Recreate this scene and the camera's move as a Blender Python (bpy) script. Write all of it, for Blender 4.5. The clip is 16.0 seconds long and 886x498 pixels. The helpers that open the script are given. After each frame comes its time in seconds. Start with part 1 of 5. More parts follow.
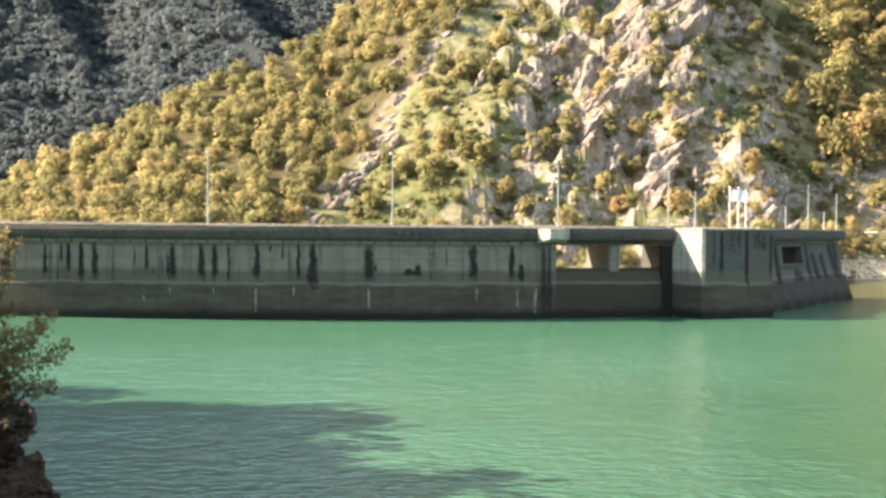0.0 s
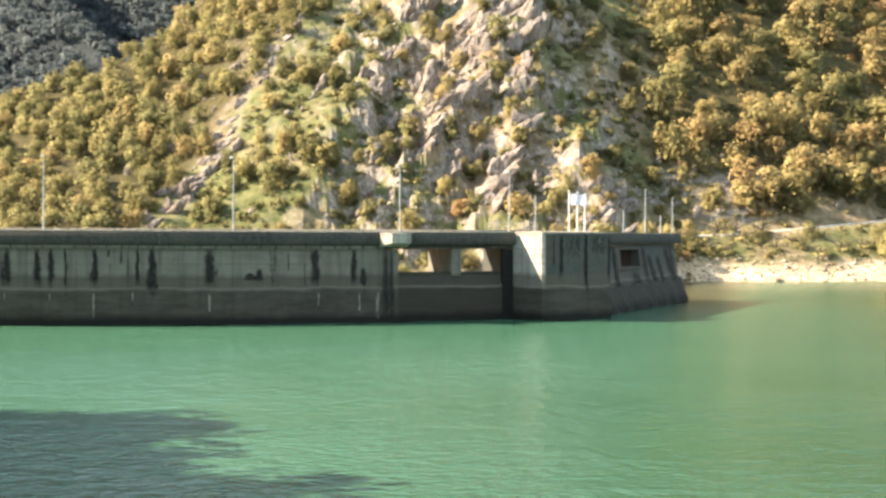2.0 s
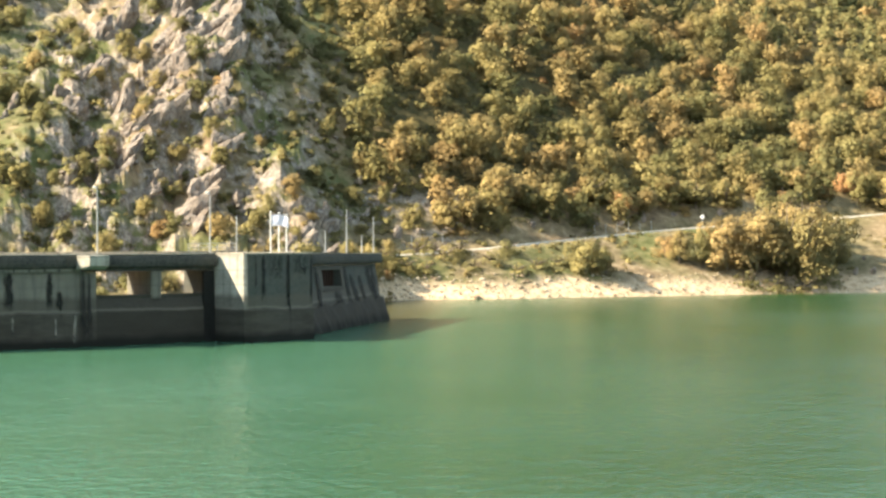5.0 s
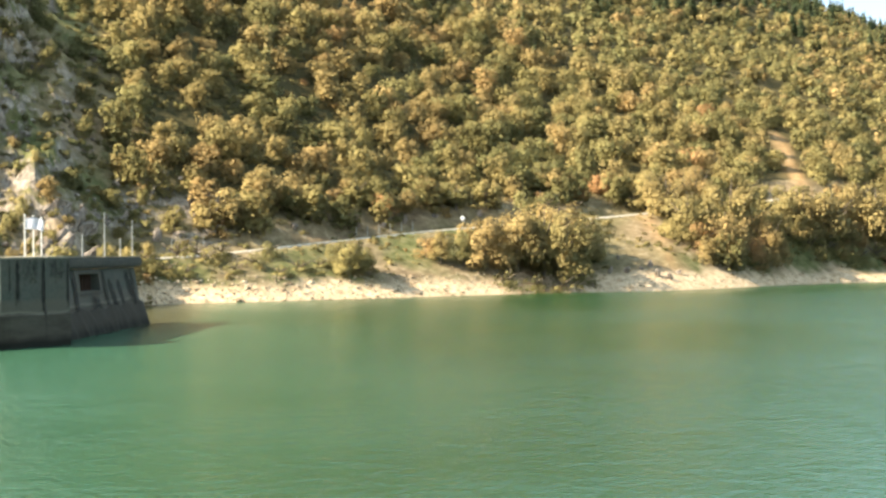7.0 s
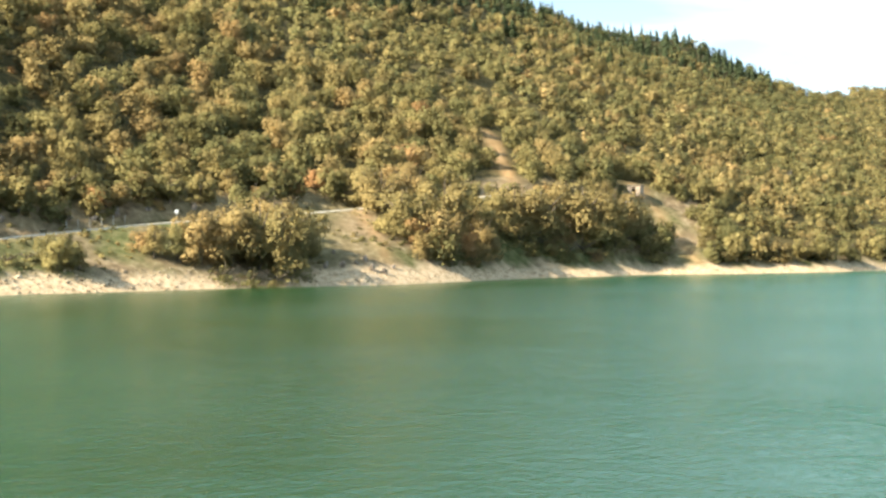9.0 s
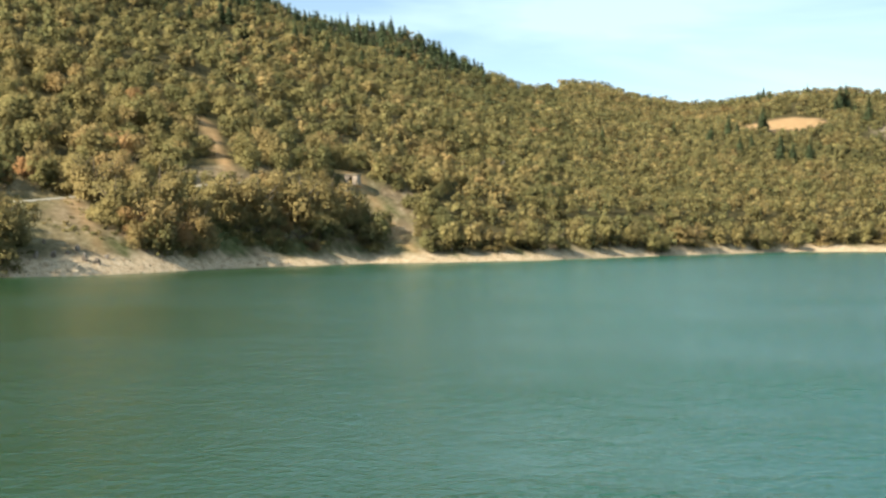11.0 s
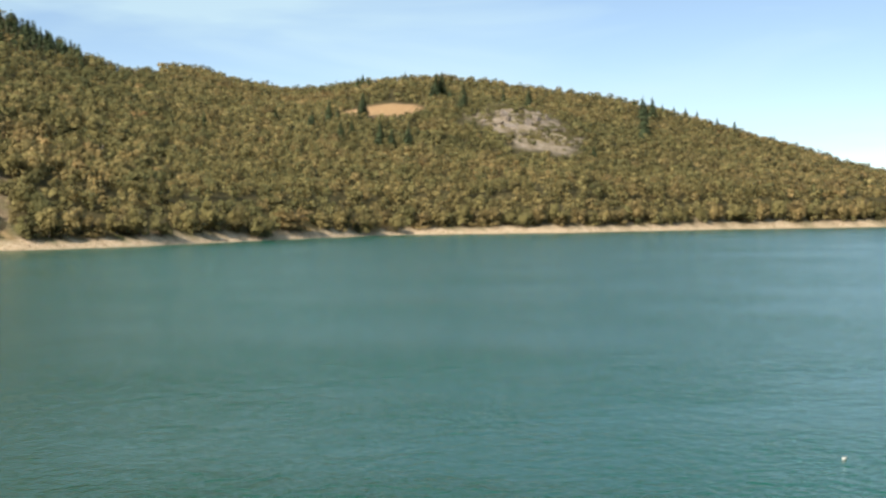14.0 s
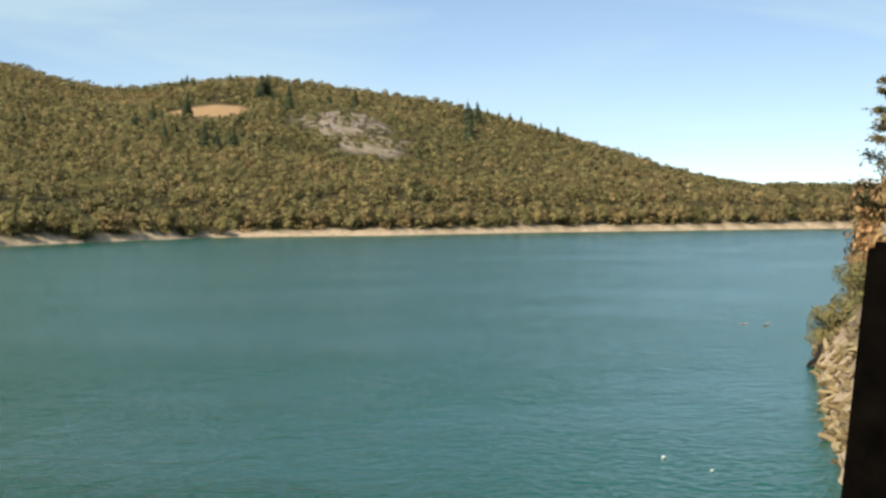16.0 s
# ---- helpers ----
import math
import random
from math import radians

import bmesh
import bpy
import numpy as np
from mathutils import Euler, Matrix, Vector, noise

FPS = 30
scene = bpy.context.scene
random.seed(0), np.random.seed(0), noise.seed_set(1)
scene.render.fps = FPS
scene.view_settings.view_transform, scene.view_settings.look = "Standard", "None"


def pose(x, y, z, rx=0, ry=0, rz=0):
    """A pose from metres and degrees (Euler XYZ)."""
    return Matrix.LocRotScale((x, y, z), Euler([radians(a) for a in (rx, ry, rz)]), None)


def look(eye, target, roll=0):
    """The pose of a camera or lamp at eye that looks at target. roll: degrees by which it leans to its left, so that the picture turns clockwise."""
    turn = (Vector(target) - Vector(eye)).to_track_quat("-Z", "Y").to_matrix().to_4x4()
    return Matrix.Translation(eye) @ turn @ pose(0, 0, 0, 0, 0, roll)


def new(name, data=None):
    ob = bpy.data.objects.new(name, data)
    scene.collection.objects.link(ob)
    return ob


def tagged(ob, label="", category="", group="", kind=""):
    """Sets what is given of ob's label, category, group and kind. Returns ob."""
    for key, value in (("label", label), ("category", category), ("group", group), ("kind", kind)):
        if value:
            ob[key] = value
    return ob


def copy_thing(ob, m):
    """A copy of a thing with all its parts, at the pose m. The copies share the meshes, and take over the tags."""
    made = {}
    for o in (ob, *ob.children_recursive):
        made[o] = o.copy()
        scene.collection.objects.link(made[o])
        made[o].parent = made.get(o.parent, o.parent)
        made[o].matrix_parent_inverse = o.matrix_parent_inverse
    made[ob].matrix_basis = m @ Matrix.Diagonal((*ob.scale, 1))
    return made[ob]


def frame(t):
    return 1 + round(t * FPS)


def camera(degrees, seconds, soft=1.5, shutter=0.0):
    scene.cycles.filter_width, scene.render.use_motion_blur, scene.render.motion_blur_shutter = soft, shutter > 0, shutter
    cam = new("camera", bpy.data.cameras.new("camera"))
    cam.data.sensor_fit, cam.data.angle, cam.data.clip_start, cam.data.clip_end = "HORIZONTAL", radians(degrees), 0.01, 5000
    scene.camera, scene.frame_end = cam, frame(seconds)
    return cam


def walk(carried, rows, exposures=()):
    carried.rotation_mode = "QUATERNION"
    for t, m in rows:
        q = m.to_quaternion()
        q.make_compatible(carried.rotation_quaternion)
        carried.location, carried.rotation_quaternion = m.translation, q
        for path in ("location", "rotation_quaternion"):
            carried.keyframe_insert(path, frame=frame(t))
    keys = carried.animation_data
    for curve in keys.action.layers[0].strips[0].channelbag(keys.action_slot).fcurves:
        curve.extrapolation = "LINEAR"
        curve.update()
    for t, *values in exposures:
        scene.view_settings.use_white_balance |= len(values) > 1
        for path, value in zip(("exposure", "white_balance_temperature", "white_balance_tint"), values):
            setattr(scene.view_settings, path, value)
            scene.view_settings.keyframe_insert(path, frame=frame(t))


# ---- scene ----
# The lake is at height 0; the camera stands still on its bank, 12 m above the water, and turns to the right.
# Bearings are in degrees clockwise from +Y as seen from above, distances from the point below the camera.
EYE = Vector((0.0, 0.0, 12.0))
cam = camera(30.82, 16.0, soft=2.8)
TURNS = (  # seconds, bearing, tilt, roll
    (0.0, -0.000, -1.452, 0.522),
    (0.5, 1.359, -1.395, 0.524),
    (1.0, 2.824, -1.338, 0.511),
    (1.5, 4.175, -1.293, 0.503),
    (2.0, 5.627, -1.259, 0.451),
    (2.5, 7.027, -1.197, 0.372),
    (3.0, 8.674, -1.050, 0.297),
    (3.2, 9.326, -1.029, 0.260),
    (5.3, 17.401, -0.435, -0.040),
    (5.5, 18.188, -0.427, -0.075),
    (6.0, 20.325, -0.413, -0.237),
    (6.5, 22.360, -0.419, -0.318),
    (7.0, 24.679, -0.446, -0.367),
    (7.5, 26.938, -0.483, -0.266),
    (8.0, 29.525, -0.545, -0.171),
    (8.5, 32.033, -0.610, -0.129),
    (9.0, 34.788, -0.674, -0.010),
    (9.5, 37.313, -0.738, 0.049),
    (10.0, 39.965, -0.830, 0.123),
    (10.2, 40.969, -0.876, 0.079),
    (12.3, 50.973, -1.381, -0.014),
    (12.5, 51.930, -1.438, -0.070),
    (13.0, 54.403, -1.542, -0.220),
    (13.5, 56.635, -1.613, -0.296),
    (14.0, 58.914, -1.642, -0.308),
    (14.5, 60.818, -1.632, -0.333),
    (15.0, 62.579, -1.618, -0.295),
    (15.5, 63.951, -1.603, -0.208),
    (16.0, 65.111, -1.570, -0.080),
)


def heading(bearing, tilt):
    b, e = radians(bearing), radians(tilt)
    return Vector((math.sin(b) * math.cos(e), math.cos(b) * math.cos(e), math.sin(e)))


walk(cam, [(t, look(EYE, EYE + heading(b, e) * 100, roll)) for t, b, e, roll in TURNS],
     [(0.0, 2.08, 7800, 16), (3.0, 1.86, 7800, 12), (6.0, 1.68, 7800, 8), (9.0, 1.42, 7500, 5), (10.2, 1.0, 7300, 3), (12.3, 0.61, 7000, 6), (16.0, 0.18, 6800, 9)])

# ---- light ----
SUN_BEARING, SUN_HEIGHT = -83.0, 37.0
world = bpy.data.worlds.new("world")
scene.world = world
world.use_nodes = True
wn, wl = world.node_tree.nodes, world.node_tree.links
sky = wn.new("ShaderNodeTexSky")
sky.sky_type, sky.sun_disc = "NISHITA", False
sky.sun_elevation, sky.sun_rotation = radians(SUN_HEIGHT), radians(SUN_BEARING)
sky.altitude, sky.air_density, sky.dust_density, sky.ozone_density = 1400, 0.6, 0.0, 1.2
# thin high cloud, the same all round the sky
wco = wn.new("ShaderNodeTexCoord")
wmap = wn.new("ShaderNodeMapping")
wmap.inputs["Scale"].default_value = (1.1, 2.4, 11.0)
wmap.inputs["Rotation"].default_value = (0.28, -0.10, 0.3)
wmap.inputs["Location"].default_value = (0.7, 0.3, 0.0)
wno = wn.new("ShaderNodeTexNoise")
wno.inputs["Scale"].default_value, wno.inputs["Detail"].default_value = 1.7, 7.0
wno.inputs["Distortion"].default_value = 0.6
wra = wn.new("ShaderNodeValToRGB")
wra.color_ramp.elements[0].position, wra.color_ramp.elements[1].position = 0.44, 0.64
wra.color_ramp.elements[0].color, wra.color_ramp.elements[1].color = (0.14, 0.14, 0.14, 1), (0.62, 0.62, 0.62, 1)
wmix = wn.new("ShaderNodeMix")
wmix.data_type = "RGBA"
wmix.inputs["B"].default_value = (4.9, 6.6, 7.3, 1)
wl.new(wco.outputs["Generated"], wmap.inputs["Vector"])
wl.new(wmap.outputs["Vector"], wno.inputs["Vector"])
wl.new(wno.outputs["Fac"], wra.inputs["Fac"])
wl.new(wra.outputs["Color"], wmix.inputs["Factor"])
wl.new(sky.outputs["Color"], wmix.inputs["A"])
wl.new(wmix.outputs["Result"], wn["Background"].inputs["Color"])
wn["Background"].inputs["Strength"].default_value = 0.113

sun = new("sun", bpy.data.lights.new("sun", "SUN"))
sun.data.energy, sun.data.angle, sun.data.color = 5.0, radians(0.5), (1.0, 0.92, 0.79)
sun.matrix_world = look(heading(SUN_BEARING, SUN_HEIGHT) * 400, (0, 0, 0))

# ---- materials ----


class Mat:
    """A node material under construction."""

    def __init__(self, name, rough=0.8, metal=0.0, spec=0.3):
        self.m = bpy.data.materials.new(name)
        self.m.use_nodes = True
        self.n, self.l = self.m.node_tree.nodes, self.m.node_tree.links
        self.p = self.n["Principled BSDF"]
        self.p.inputs["Roughness"].default_value = rough
        self.p.inputs["Metallic"].default_value = metal
        self.p.inputs["Specular IOR Level"].default_value = spec
        self.pos = self.n.new("ShaderNodeNewGeometry").outputs["Position"]

    def put(self, value, socket):
        if hasattr(value, "is_output"):
            self.l.new(value, socket)
        else:
            socket.default_value = value

    def scaled(self, sx, sy, sz):
        v = self.n.new("ShaderNodeVectorMath")
        v.operation = "MULTIPLY"
        self.l.new(self.pos, v.inputs[0])
        v.inputs[1].default_value = (sx, sy, sz)
        return v.outputs[0]

    def noise(self, size, detail=4.0, rough=0.55, vec=None, distort=0.0):
        """Noise with features of about that many metres."""
        t = self.n.new("ShaderNodeTexNoise")
        self.l.new(vec or self.pos, t.inputs["Vector"])
        t.inputs["Scale"].default_value, t.inputs["Detail"].default_value = 1.0 / size, detail
        t.inputs["Roughness"].default_value, t.inputs["Distortion"].default_value = rough, distort
        return t.outputs["Fac"]

    def ramp(self, fac, stops):
        r = self.n.new("ShaderNodeValToRGB")
        e = r.color_ramp.elements
        while len(e) < len(stops):
            e.new(0.5)
        for el, (p, c) in zip(e, stops):
            el.position = p
            el.color = (*c, 1) if isinstance(c, tuple) else (c, c, c, 1)
        self.l.new(fac, r.inputs["Fac"])
        return r.outputs["Color"]

    def mix(self, fac, a, b, how="MIX"):
        x = self.n.new("ShaderNodeMix")
        x.data_type, x.blend_type = "RGBA", how
        self.put(fac, x.inputs["Factor"])
        for v, s in ((a, x.inputs["A"]), (b, x.inputs["B"])):
            self.put((*v, 1) if isinstance(v, tuple) else v, s)
        return x.outputs["Result"]

    def math(self, op, a, b=0.0):
        x = self.n.new("ShaderNodeMath")
        x.operation = op
        self.put(a, x.inputs[0])
        self.put(b, x.inputs[1])
        return x.outputs[0]

    def span(self, v, lo, hi, a=0.0, b=1.0):
        x = self.n.new("ShaderNodeMapRange")
        self.put(v, x.inputs["Value"])
        for k, w in (("From Min", lo), ("From Max", hi), ("To Min", a), ("To Max", b)):
            x.inputs[k].default_value = w
        return x.outputs["Result"]

    def axis(self, i):
        s = self.n.new("ShaderNodeSeparateXYZ")
        self.l.new(self.pos, s.inputs[0])
        return s.outputs[i]

    def up(self):
        g = self.n.new("ShaderNodeNewGeometry")
        s = self.n.new("ShaderNodeSeparateXYZ")
        self.l.new(g.outputs["Normal"], s.inputs[0])
        return s.outputs[2]

    def attr(self, name):
        a = self.n.new("ShaderNodeAttribute")
        a.attribute_name = name
        return a.outputs["Fac"]

    def island(self):
        return self.n.new("ShaderNodeNewGeometry").outputs["Random Per Island"]

    def chance(self):
        return self.n.new("ShaderNodeObjectInfo").outputs["Random"]

    def color(self, c):
        self.put((*c, 1) if isinstance(c, tuple) else c, self.p.inputs["Base Color"])
        return self

    def foliage(self, c, open_part=0.13):
        """Thin leaves that pass on half the light, turned the way their spray lies in the crown."""
        a = self.n.new("ShaderNodeAttribute")
        a.attribute_name = "outward"
        w = self.n.new("ShaderNodeVectorTransform")
        w.vector_type, w.convert_from, w.convert_to = "NORMAL", "OBJECT", "WORLD"
        self.l.new(a.outputs["Vector"], w.inputs[0])
        back = self.n.new("ShaderNodeVectorMath")
        back.operation = "SCALE"
        back.inputs["Scale"].default_value = -1.0
        self.l.new(w.outputs[0], back.inputs[0])
        self.color(c)
        self.l.new(w.outputs[0], self.p.inputs["Normal"])
        tr = self.n.new("ShaderNodeBsdfTranslucent")
        self.l.new(c, tr.inputs["Color"])
        self.l.new(back.outputs[0], tr.inputs["Normal"])
        sh = self.n.new("ShaderNodeMixShader")
        sh.inputs[0].default_value = 0.48
        self.l.new(self.p.outputs[0], sh.inputs[1])
        self.l.new(tr.outputs[0], sh.inputs[2])
        # part of each spray is gaps between its leaves
        gaps = self.n.new("ShaderNodeMixShader")
        gaps.inputs[0].default_value = open_part
        self.l.new(sh.outputs[0], gaps.inputs[1])
        self.l.new(self.n.new("ShaderNodeBsdfTransparent").outputs[0], gaps.inputs[2])
        self.l.new(gaps.outputs[0], self.n["Material Output"].inputs["Surface"])
        return self

    def bump(self, height, strength=0.4, metres=0.05):
        b = self.n.new("ShaderNodeBump")
        b.inputs["Strength"].default_value, b.inputs["Distance"].default_value = strength, metres
        self.l.new(height, b.inputs["Height"])
        self.l.new(b.outputs["Normal"], self.p.inputs["Normal"])
        return self


def make_ground():
    """Hillside: dry grass, green turf, earth and stones, bare limestone where the mask says so."""
    m = Mat("hillside", 0.95, spec=0.1)
    n1, n2, n3 = m.noise(22, 5), m.noise(2.5, 5, 0.65), m.noise(0.5, 3)
    grass = m.ramp(n2, [(0.3, (0.045, 0.055, 0.022)), (0.46, (0.092, 0.102, 0.042)), (0.58, (0.135, 0.137, 0.064)), (0.75, (0.20, 0.18, 0.10))])
    earth = m.ramp(n2, [(0.3, (0.10, 0.075, 0.05)), (0.55, (0.24, 0.18, 0.115)), (0.75, (0.40, 0.33, 0.24))])
    stone = m.ramp(m.noise(1.6, 6, 0.7), [(0.25, (0.09, 0.078, 0.066)), (0.45, (0.25, 0.212, 0.182)), (0.68, (0.46, 0.405, 0.355))])
    litter = m.ramp(n2, [(0.3, (0.035, 0.035, 0.016)), (0.6, (0.085, 0.07, 0.035)), (0.8, (0.14, 0.115, 0.06))])
    c = m.mix(m.span(n1, 0.42, 0.58), grass, earth)
    c = m.mix(m.attr("wood"), c, litter)
    # far mountain: haze and shade are put into this dark blue-grey ground
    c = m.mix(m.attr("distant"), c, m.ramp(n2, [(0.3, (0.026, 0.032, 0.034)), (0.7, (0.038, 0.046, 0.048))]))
    c = m.mix(m.attr("turf"), c, grass)
    c = m.mix(m.attr("bare"), c, earth)
    c = m.mix(m.attr("clay"), c, m.ramp(n2, [(0.3, (0.34, 0.20, 0.10)), (0.7, (0.50, 0.34, 0.19))]))
    stone = m.mix(m.span(m.noise(2.2, 3, 0.5, None, 2.5), 0.50, 0.56, 0.0, 0.55), stone, (0.06, 0.055, 0.045))
    c = m.mix(m.math("MULTIPLY", m.attr("rock"), m.span(m.noise(4.5, 5, 0.65), 0.44, 0.52)), c, stone)
    sand = m.ramp(m.noise(1.3, 6, 0.7), [(0.3, (0.22, 0.145, 0.088)), (0.46, (0.50, 0.375, 0.255)), (0.7, (0.66, 0.535, 0.40))])
    c = m.mix(m.attr("shore"), c, sand)
    m.color(c)
    h = m.math("ADD", m.math("MULTIPLY", n2, 1.0), m.math("MULTIPLY", n3, 0.3))
    return m.bump(h, 0.8, 0.5).m


def make_water():
    """Turbid green reservoir water with a light breeze on it."""
    m = Mat("lake_water", 0.19, spec=0.2)
    m.p.inputs["IOR"].default_value = 1.33
    # base colour is palest towards the dam, darker green beyond, teal over the open lake
    across = m.math("SUBTRACT", m.axis(0), m.math("MULTIPLY", m.axis(1), 0.35))
    across = m.math("ADD", across, m.span(m.noise(70, 2), 0.3, 0.7, -12, 12))
    c = m.mix(m.span(across, -25, 20), (0.037, 0.110, 0.070), (0.012, 0.049, 0.0165))
    open_lake = m.math("SUBTRACT", m.axis(0), m.math("MULTIPLY", m.axis(1), 0.9))
    c = m.mix(m.span(open_lake, -35, 45), c, (0.001, 0.087, 0.057))
    # brown tint paints the dam's shadow into the water colour
    m.color(m.mix(m.attr("wing_shadow"), c, (0.075, 0.052, 0.026)))
    w1 = m.noise(2.2, 3, 0.6, m.scaled(1.0, 1.0, 1.0), 0.8)
    w2 = m.noise(0.7, 2, 0.5)
    gust = m.span(m.noise(45, 3), 0.4, 0.65, 0.35, 1.0)
    h = m.math("MULTIPLY", m.math("ADD", w1, m.math("MULTIPLY", w2, 0.5)), gust)
    return m.bump(h, 1.0, 0.36).m


def make_leaves(name, tint, lo=0.0, hi=1.0, open_part=0.13):
    """Broad leaves in autumn, from dark green to ochre; tint is a number from 0 to 1 for each plant."""
    m = Mat(name, 0.75, spec=0.08)
    t = m.attr("tint") if tint == "attr" else m.span(m.chance(), 0, 1, lo, hi)
    c = m.ramp(t, [(0.0, (0.080, 0.090, 0.046)), (0.25, (0.124, 0.122, 0.060)), (0.5, (0.162, 0.138, 0.072)),
                   (0.72, (0.196, 0.146, 0.078)), (0.88, (0.215, 0.142, 0.078)), (1.0, (0.225, 0.132, 0.074))])
    c = m.mix(m.span(m.island(), 0, 1, 0.0, 0.3), c, m.mix(0.5, c, (0.22, 0.17, 0.085)))
    c = m.mix(1.0, c, m.ramp(m.island(), [(0.0, 0.9), (1.0, 1.08)]), "MULTIPLY")
    c = m.mix(1.0, c, m.ramp(m.noise(7.0, 2), [(0.35, 0.72), (0.65, 1.2)]), "MULTIPLY")
    return m.foliage(m.mix(1.0, c, (2.14, 1.95, 1.76), "MULTIPLY"), open_part).m


def make_needles(name, lo=(0.026, 0.042, 0.020), hi=(0.065, 0.088, 0.040)):
    m = Mat(name, 0.7, spec=0.2)
    return m.foliage(m.mix(1.0, m.ramp(m.island(), [(0.0, lo), (1.0, hi)]), (1.6, 1.6, 1.6), "MULTIPLY")).m


def make_bark():
    m = Mat("bark", 0.9, spec=0.15)
    n = m.noise(0.25, 5, 0.6, m.scaled(1, 1, 0.25))
    return m.color(m.ramp(n, [(0.3, (0.07, 0.055, 0.04)), (0.7, (0.22, 0.185, 0.15))])).bump(n, 0.6, 0.04).m


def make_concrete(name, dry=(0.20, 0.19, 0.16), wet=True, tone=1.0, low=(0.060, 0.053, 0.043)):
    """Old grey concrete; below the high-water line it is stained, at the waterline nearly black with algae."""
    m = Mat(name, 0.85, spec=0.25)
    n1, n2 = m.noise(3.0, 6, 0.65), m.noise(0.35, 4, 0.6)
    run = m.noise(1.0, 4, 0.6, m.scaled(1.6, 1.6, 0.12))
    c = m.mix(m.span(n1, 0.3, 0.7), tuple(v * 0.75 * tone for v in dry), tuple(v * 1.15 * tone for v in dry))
    c = m.mix(m.span(run, 0.50, 0.70, 0.0, 0.75), c, (0.065, 0.066, 0.062))
    lift = m.math("ABSOLUTE", m.math("SUBTRACT", m.math("FRACT", m.math("MULTIPLY", m.axis(2), 0.62)), 0.5))
    c = m.mix(m.math("MULTIPLY", m.span(lift, 0.455, 0.49), m.span(n1, 0.35, 0.65, 0.1, 0.7)), c, (0.06, 0.058, 0.05))
    c = m.mix(m.span(n2, 0.35, 0.7, 0.0, 0.35), c, (0.15, 0.14, 0.12))
    c = m.mix(m.span(m.noise(5.0, 5, 0.7, m.scaled(1, 1, 3.0)), 0.45, 0.7, 0.0, 0.5), c, (0.11, 0.095, 0.075))
    if wet:
        z = m.math("ADD", m.axis(2), m.span(n1, 0.3, 0.7, -0.16, 0.16))
        c = m.mix(m.span(z, 5.0, 5.5, 0.62, 0.0), c, low)
        c = m.mix(m.math("MULTIPLY", m.span(z, 3.5, 3.75, 1.0, 0.0), m.span(m.noise(2.2, 6, 0.7, m.scaled(0.5, 0.5, 2.0)), 0.35, 0.65, 0.25, 0.85)), c, (0.040, 0.035, 0.027))
        line = m.math("SUBTRACT", 1.0, m.math("ABSOLUTE", m.math("MULTIPLY", m.math("SUBTRACT", z, 3.85), 6.0)))
        c = m.mix(m.span(line, 0.0, 0.6, 0.0, 0.4), c, (0.22, 0.20, 0.165))
        c = m.mix(m.span(z, 0.5, 1.3, 0.95, 0.0), c, (0.012, 0.013, 0.010))
    m.color(c)
    return m.bump(m.math("ADD", n1, m.math("MULTIPLY", n2, 0.4)), 0.35, 0.05).m


def make_simple(name, color, rough=0.6, metal=0.0, vary=0.25, size=0.4, spec=0.3):
    m = Mat(name, rough, metal, spec)
    n = m.noise(size, 5, 0.6)
    lo, hi = tuple(v * (1 - vary) for v in color), tuple(min(1, v * (1 + vary)) for v in color)
    return m.color(m.ramp(n, [(0.3, lo), (0.7, hi)])).bump(n, 0.25, 0.02).m


def make_limestone():
    m = Mat("limestone", 0.9, spec=0.15)
    n = m.noise(1.8, 7, 0.7)
    c = m.ramp(n, [(0.25, (0.10, 0.085, 0.078)), (0.42, (0.225, 0.19, 0.168)), (0.68, (0.39, 0.342, 0.308))])
    c = m.mix(m.span(m.noise(4, 4), 0.5, 0.65, 0, 0.45), c, (0.27, 0.195, 0.135))
    k = m.noise(1.4, 4, 0.6, m.scaled(1.6, 1.6, 0.5), 1.6)
    c = m.mix(m.span(k, 0.50, 0.58, 0.0, 0.75), c, (0.10, 0.085, 0.07))
    return m.color(c).bump(m.math("ADD", n, m.math("MULTIPLY", k, -0.7)), 1.0, 0.5).m


M_GROUND, M_WATER = make_ground(), make_water()
M_LEAF_WOOD = make_leaves("leaves_of_the_wood", "attr")
M_LEAF_FAR = make_leaves("leaves_of_the_far_wood", "attr", open_part=0.42)
M_LEAF_GREEN = make_leaves("green_leaves", "object", 0.08, 0.3)
M_LEAF_OLIVE = make_leaves("olive_leaves", "object", 0.25, 0.58)
M_LEAF_OCHRE = make_leaves("ochre_leaves", "object", 0.65, 0.95)
M_LEAF_BROWN = make_leaves("brown_leaves", "object", 0.2, 0.5)
M_NEEDLE, M_BARK = make_needles("needles", (0.034, 0.050, 0.028), (0.068, 0.088, 0.046)), make_bark()
# blue-grey tone that carries the far mountain's haze, used on its trees
M_HAZY_WOOD = make_needles("hazy_blue_woodland", (0.047, 0.060, 0.066), (0.053, 0.067, 0.072))
M_WALL = make_concrete("dam_concrete")
M_ALGAE = make_concrete("algae_stained_concrete", (0.060, 0.070, 0.064), low=(0.108, 0.094, 0.077))
M_APRON = make_concrete("dark_wet_concrete", (0.038, 0.035, 0.031), low=(0.023, 0.021, 0.018))
M_SILL = make_concrete("sill_concrete", (0.072, 0.066, 0.055), low=(0.042, 0.037, 0.031))
# paler concrete for faces in the sun: the light is put into the colour
M_SUNLIT = make_concrete("sunlit_concrete", (0.46, 0.44, 0.39))
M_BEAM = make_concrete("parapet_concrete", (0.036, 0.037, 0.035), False)
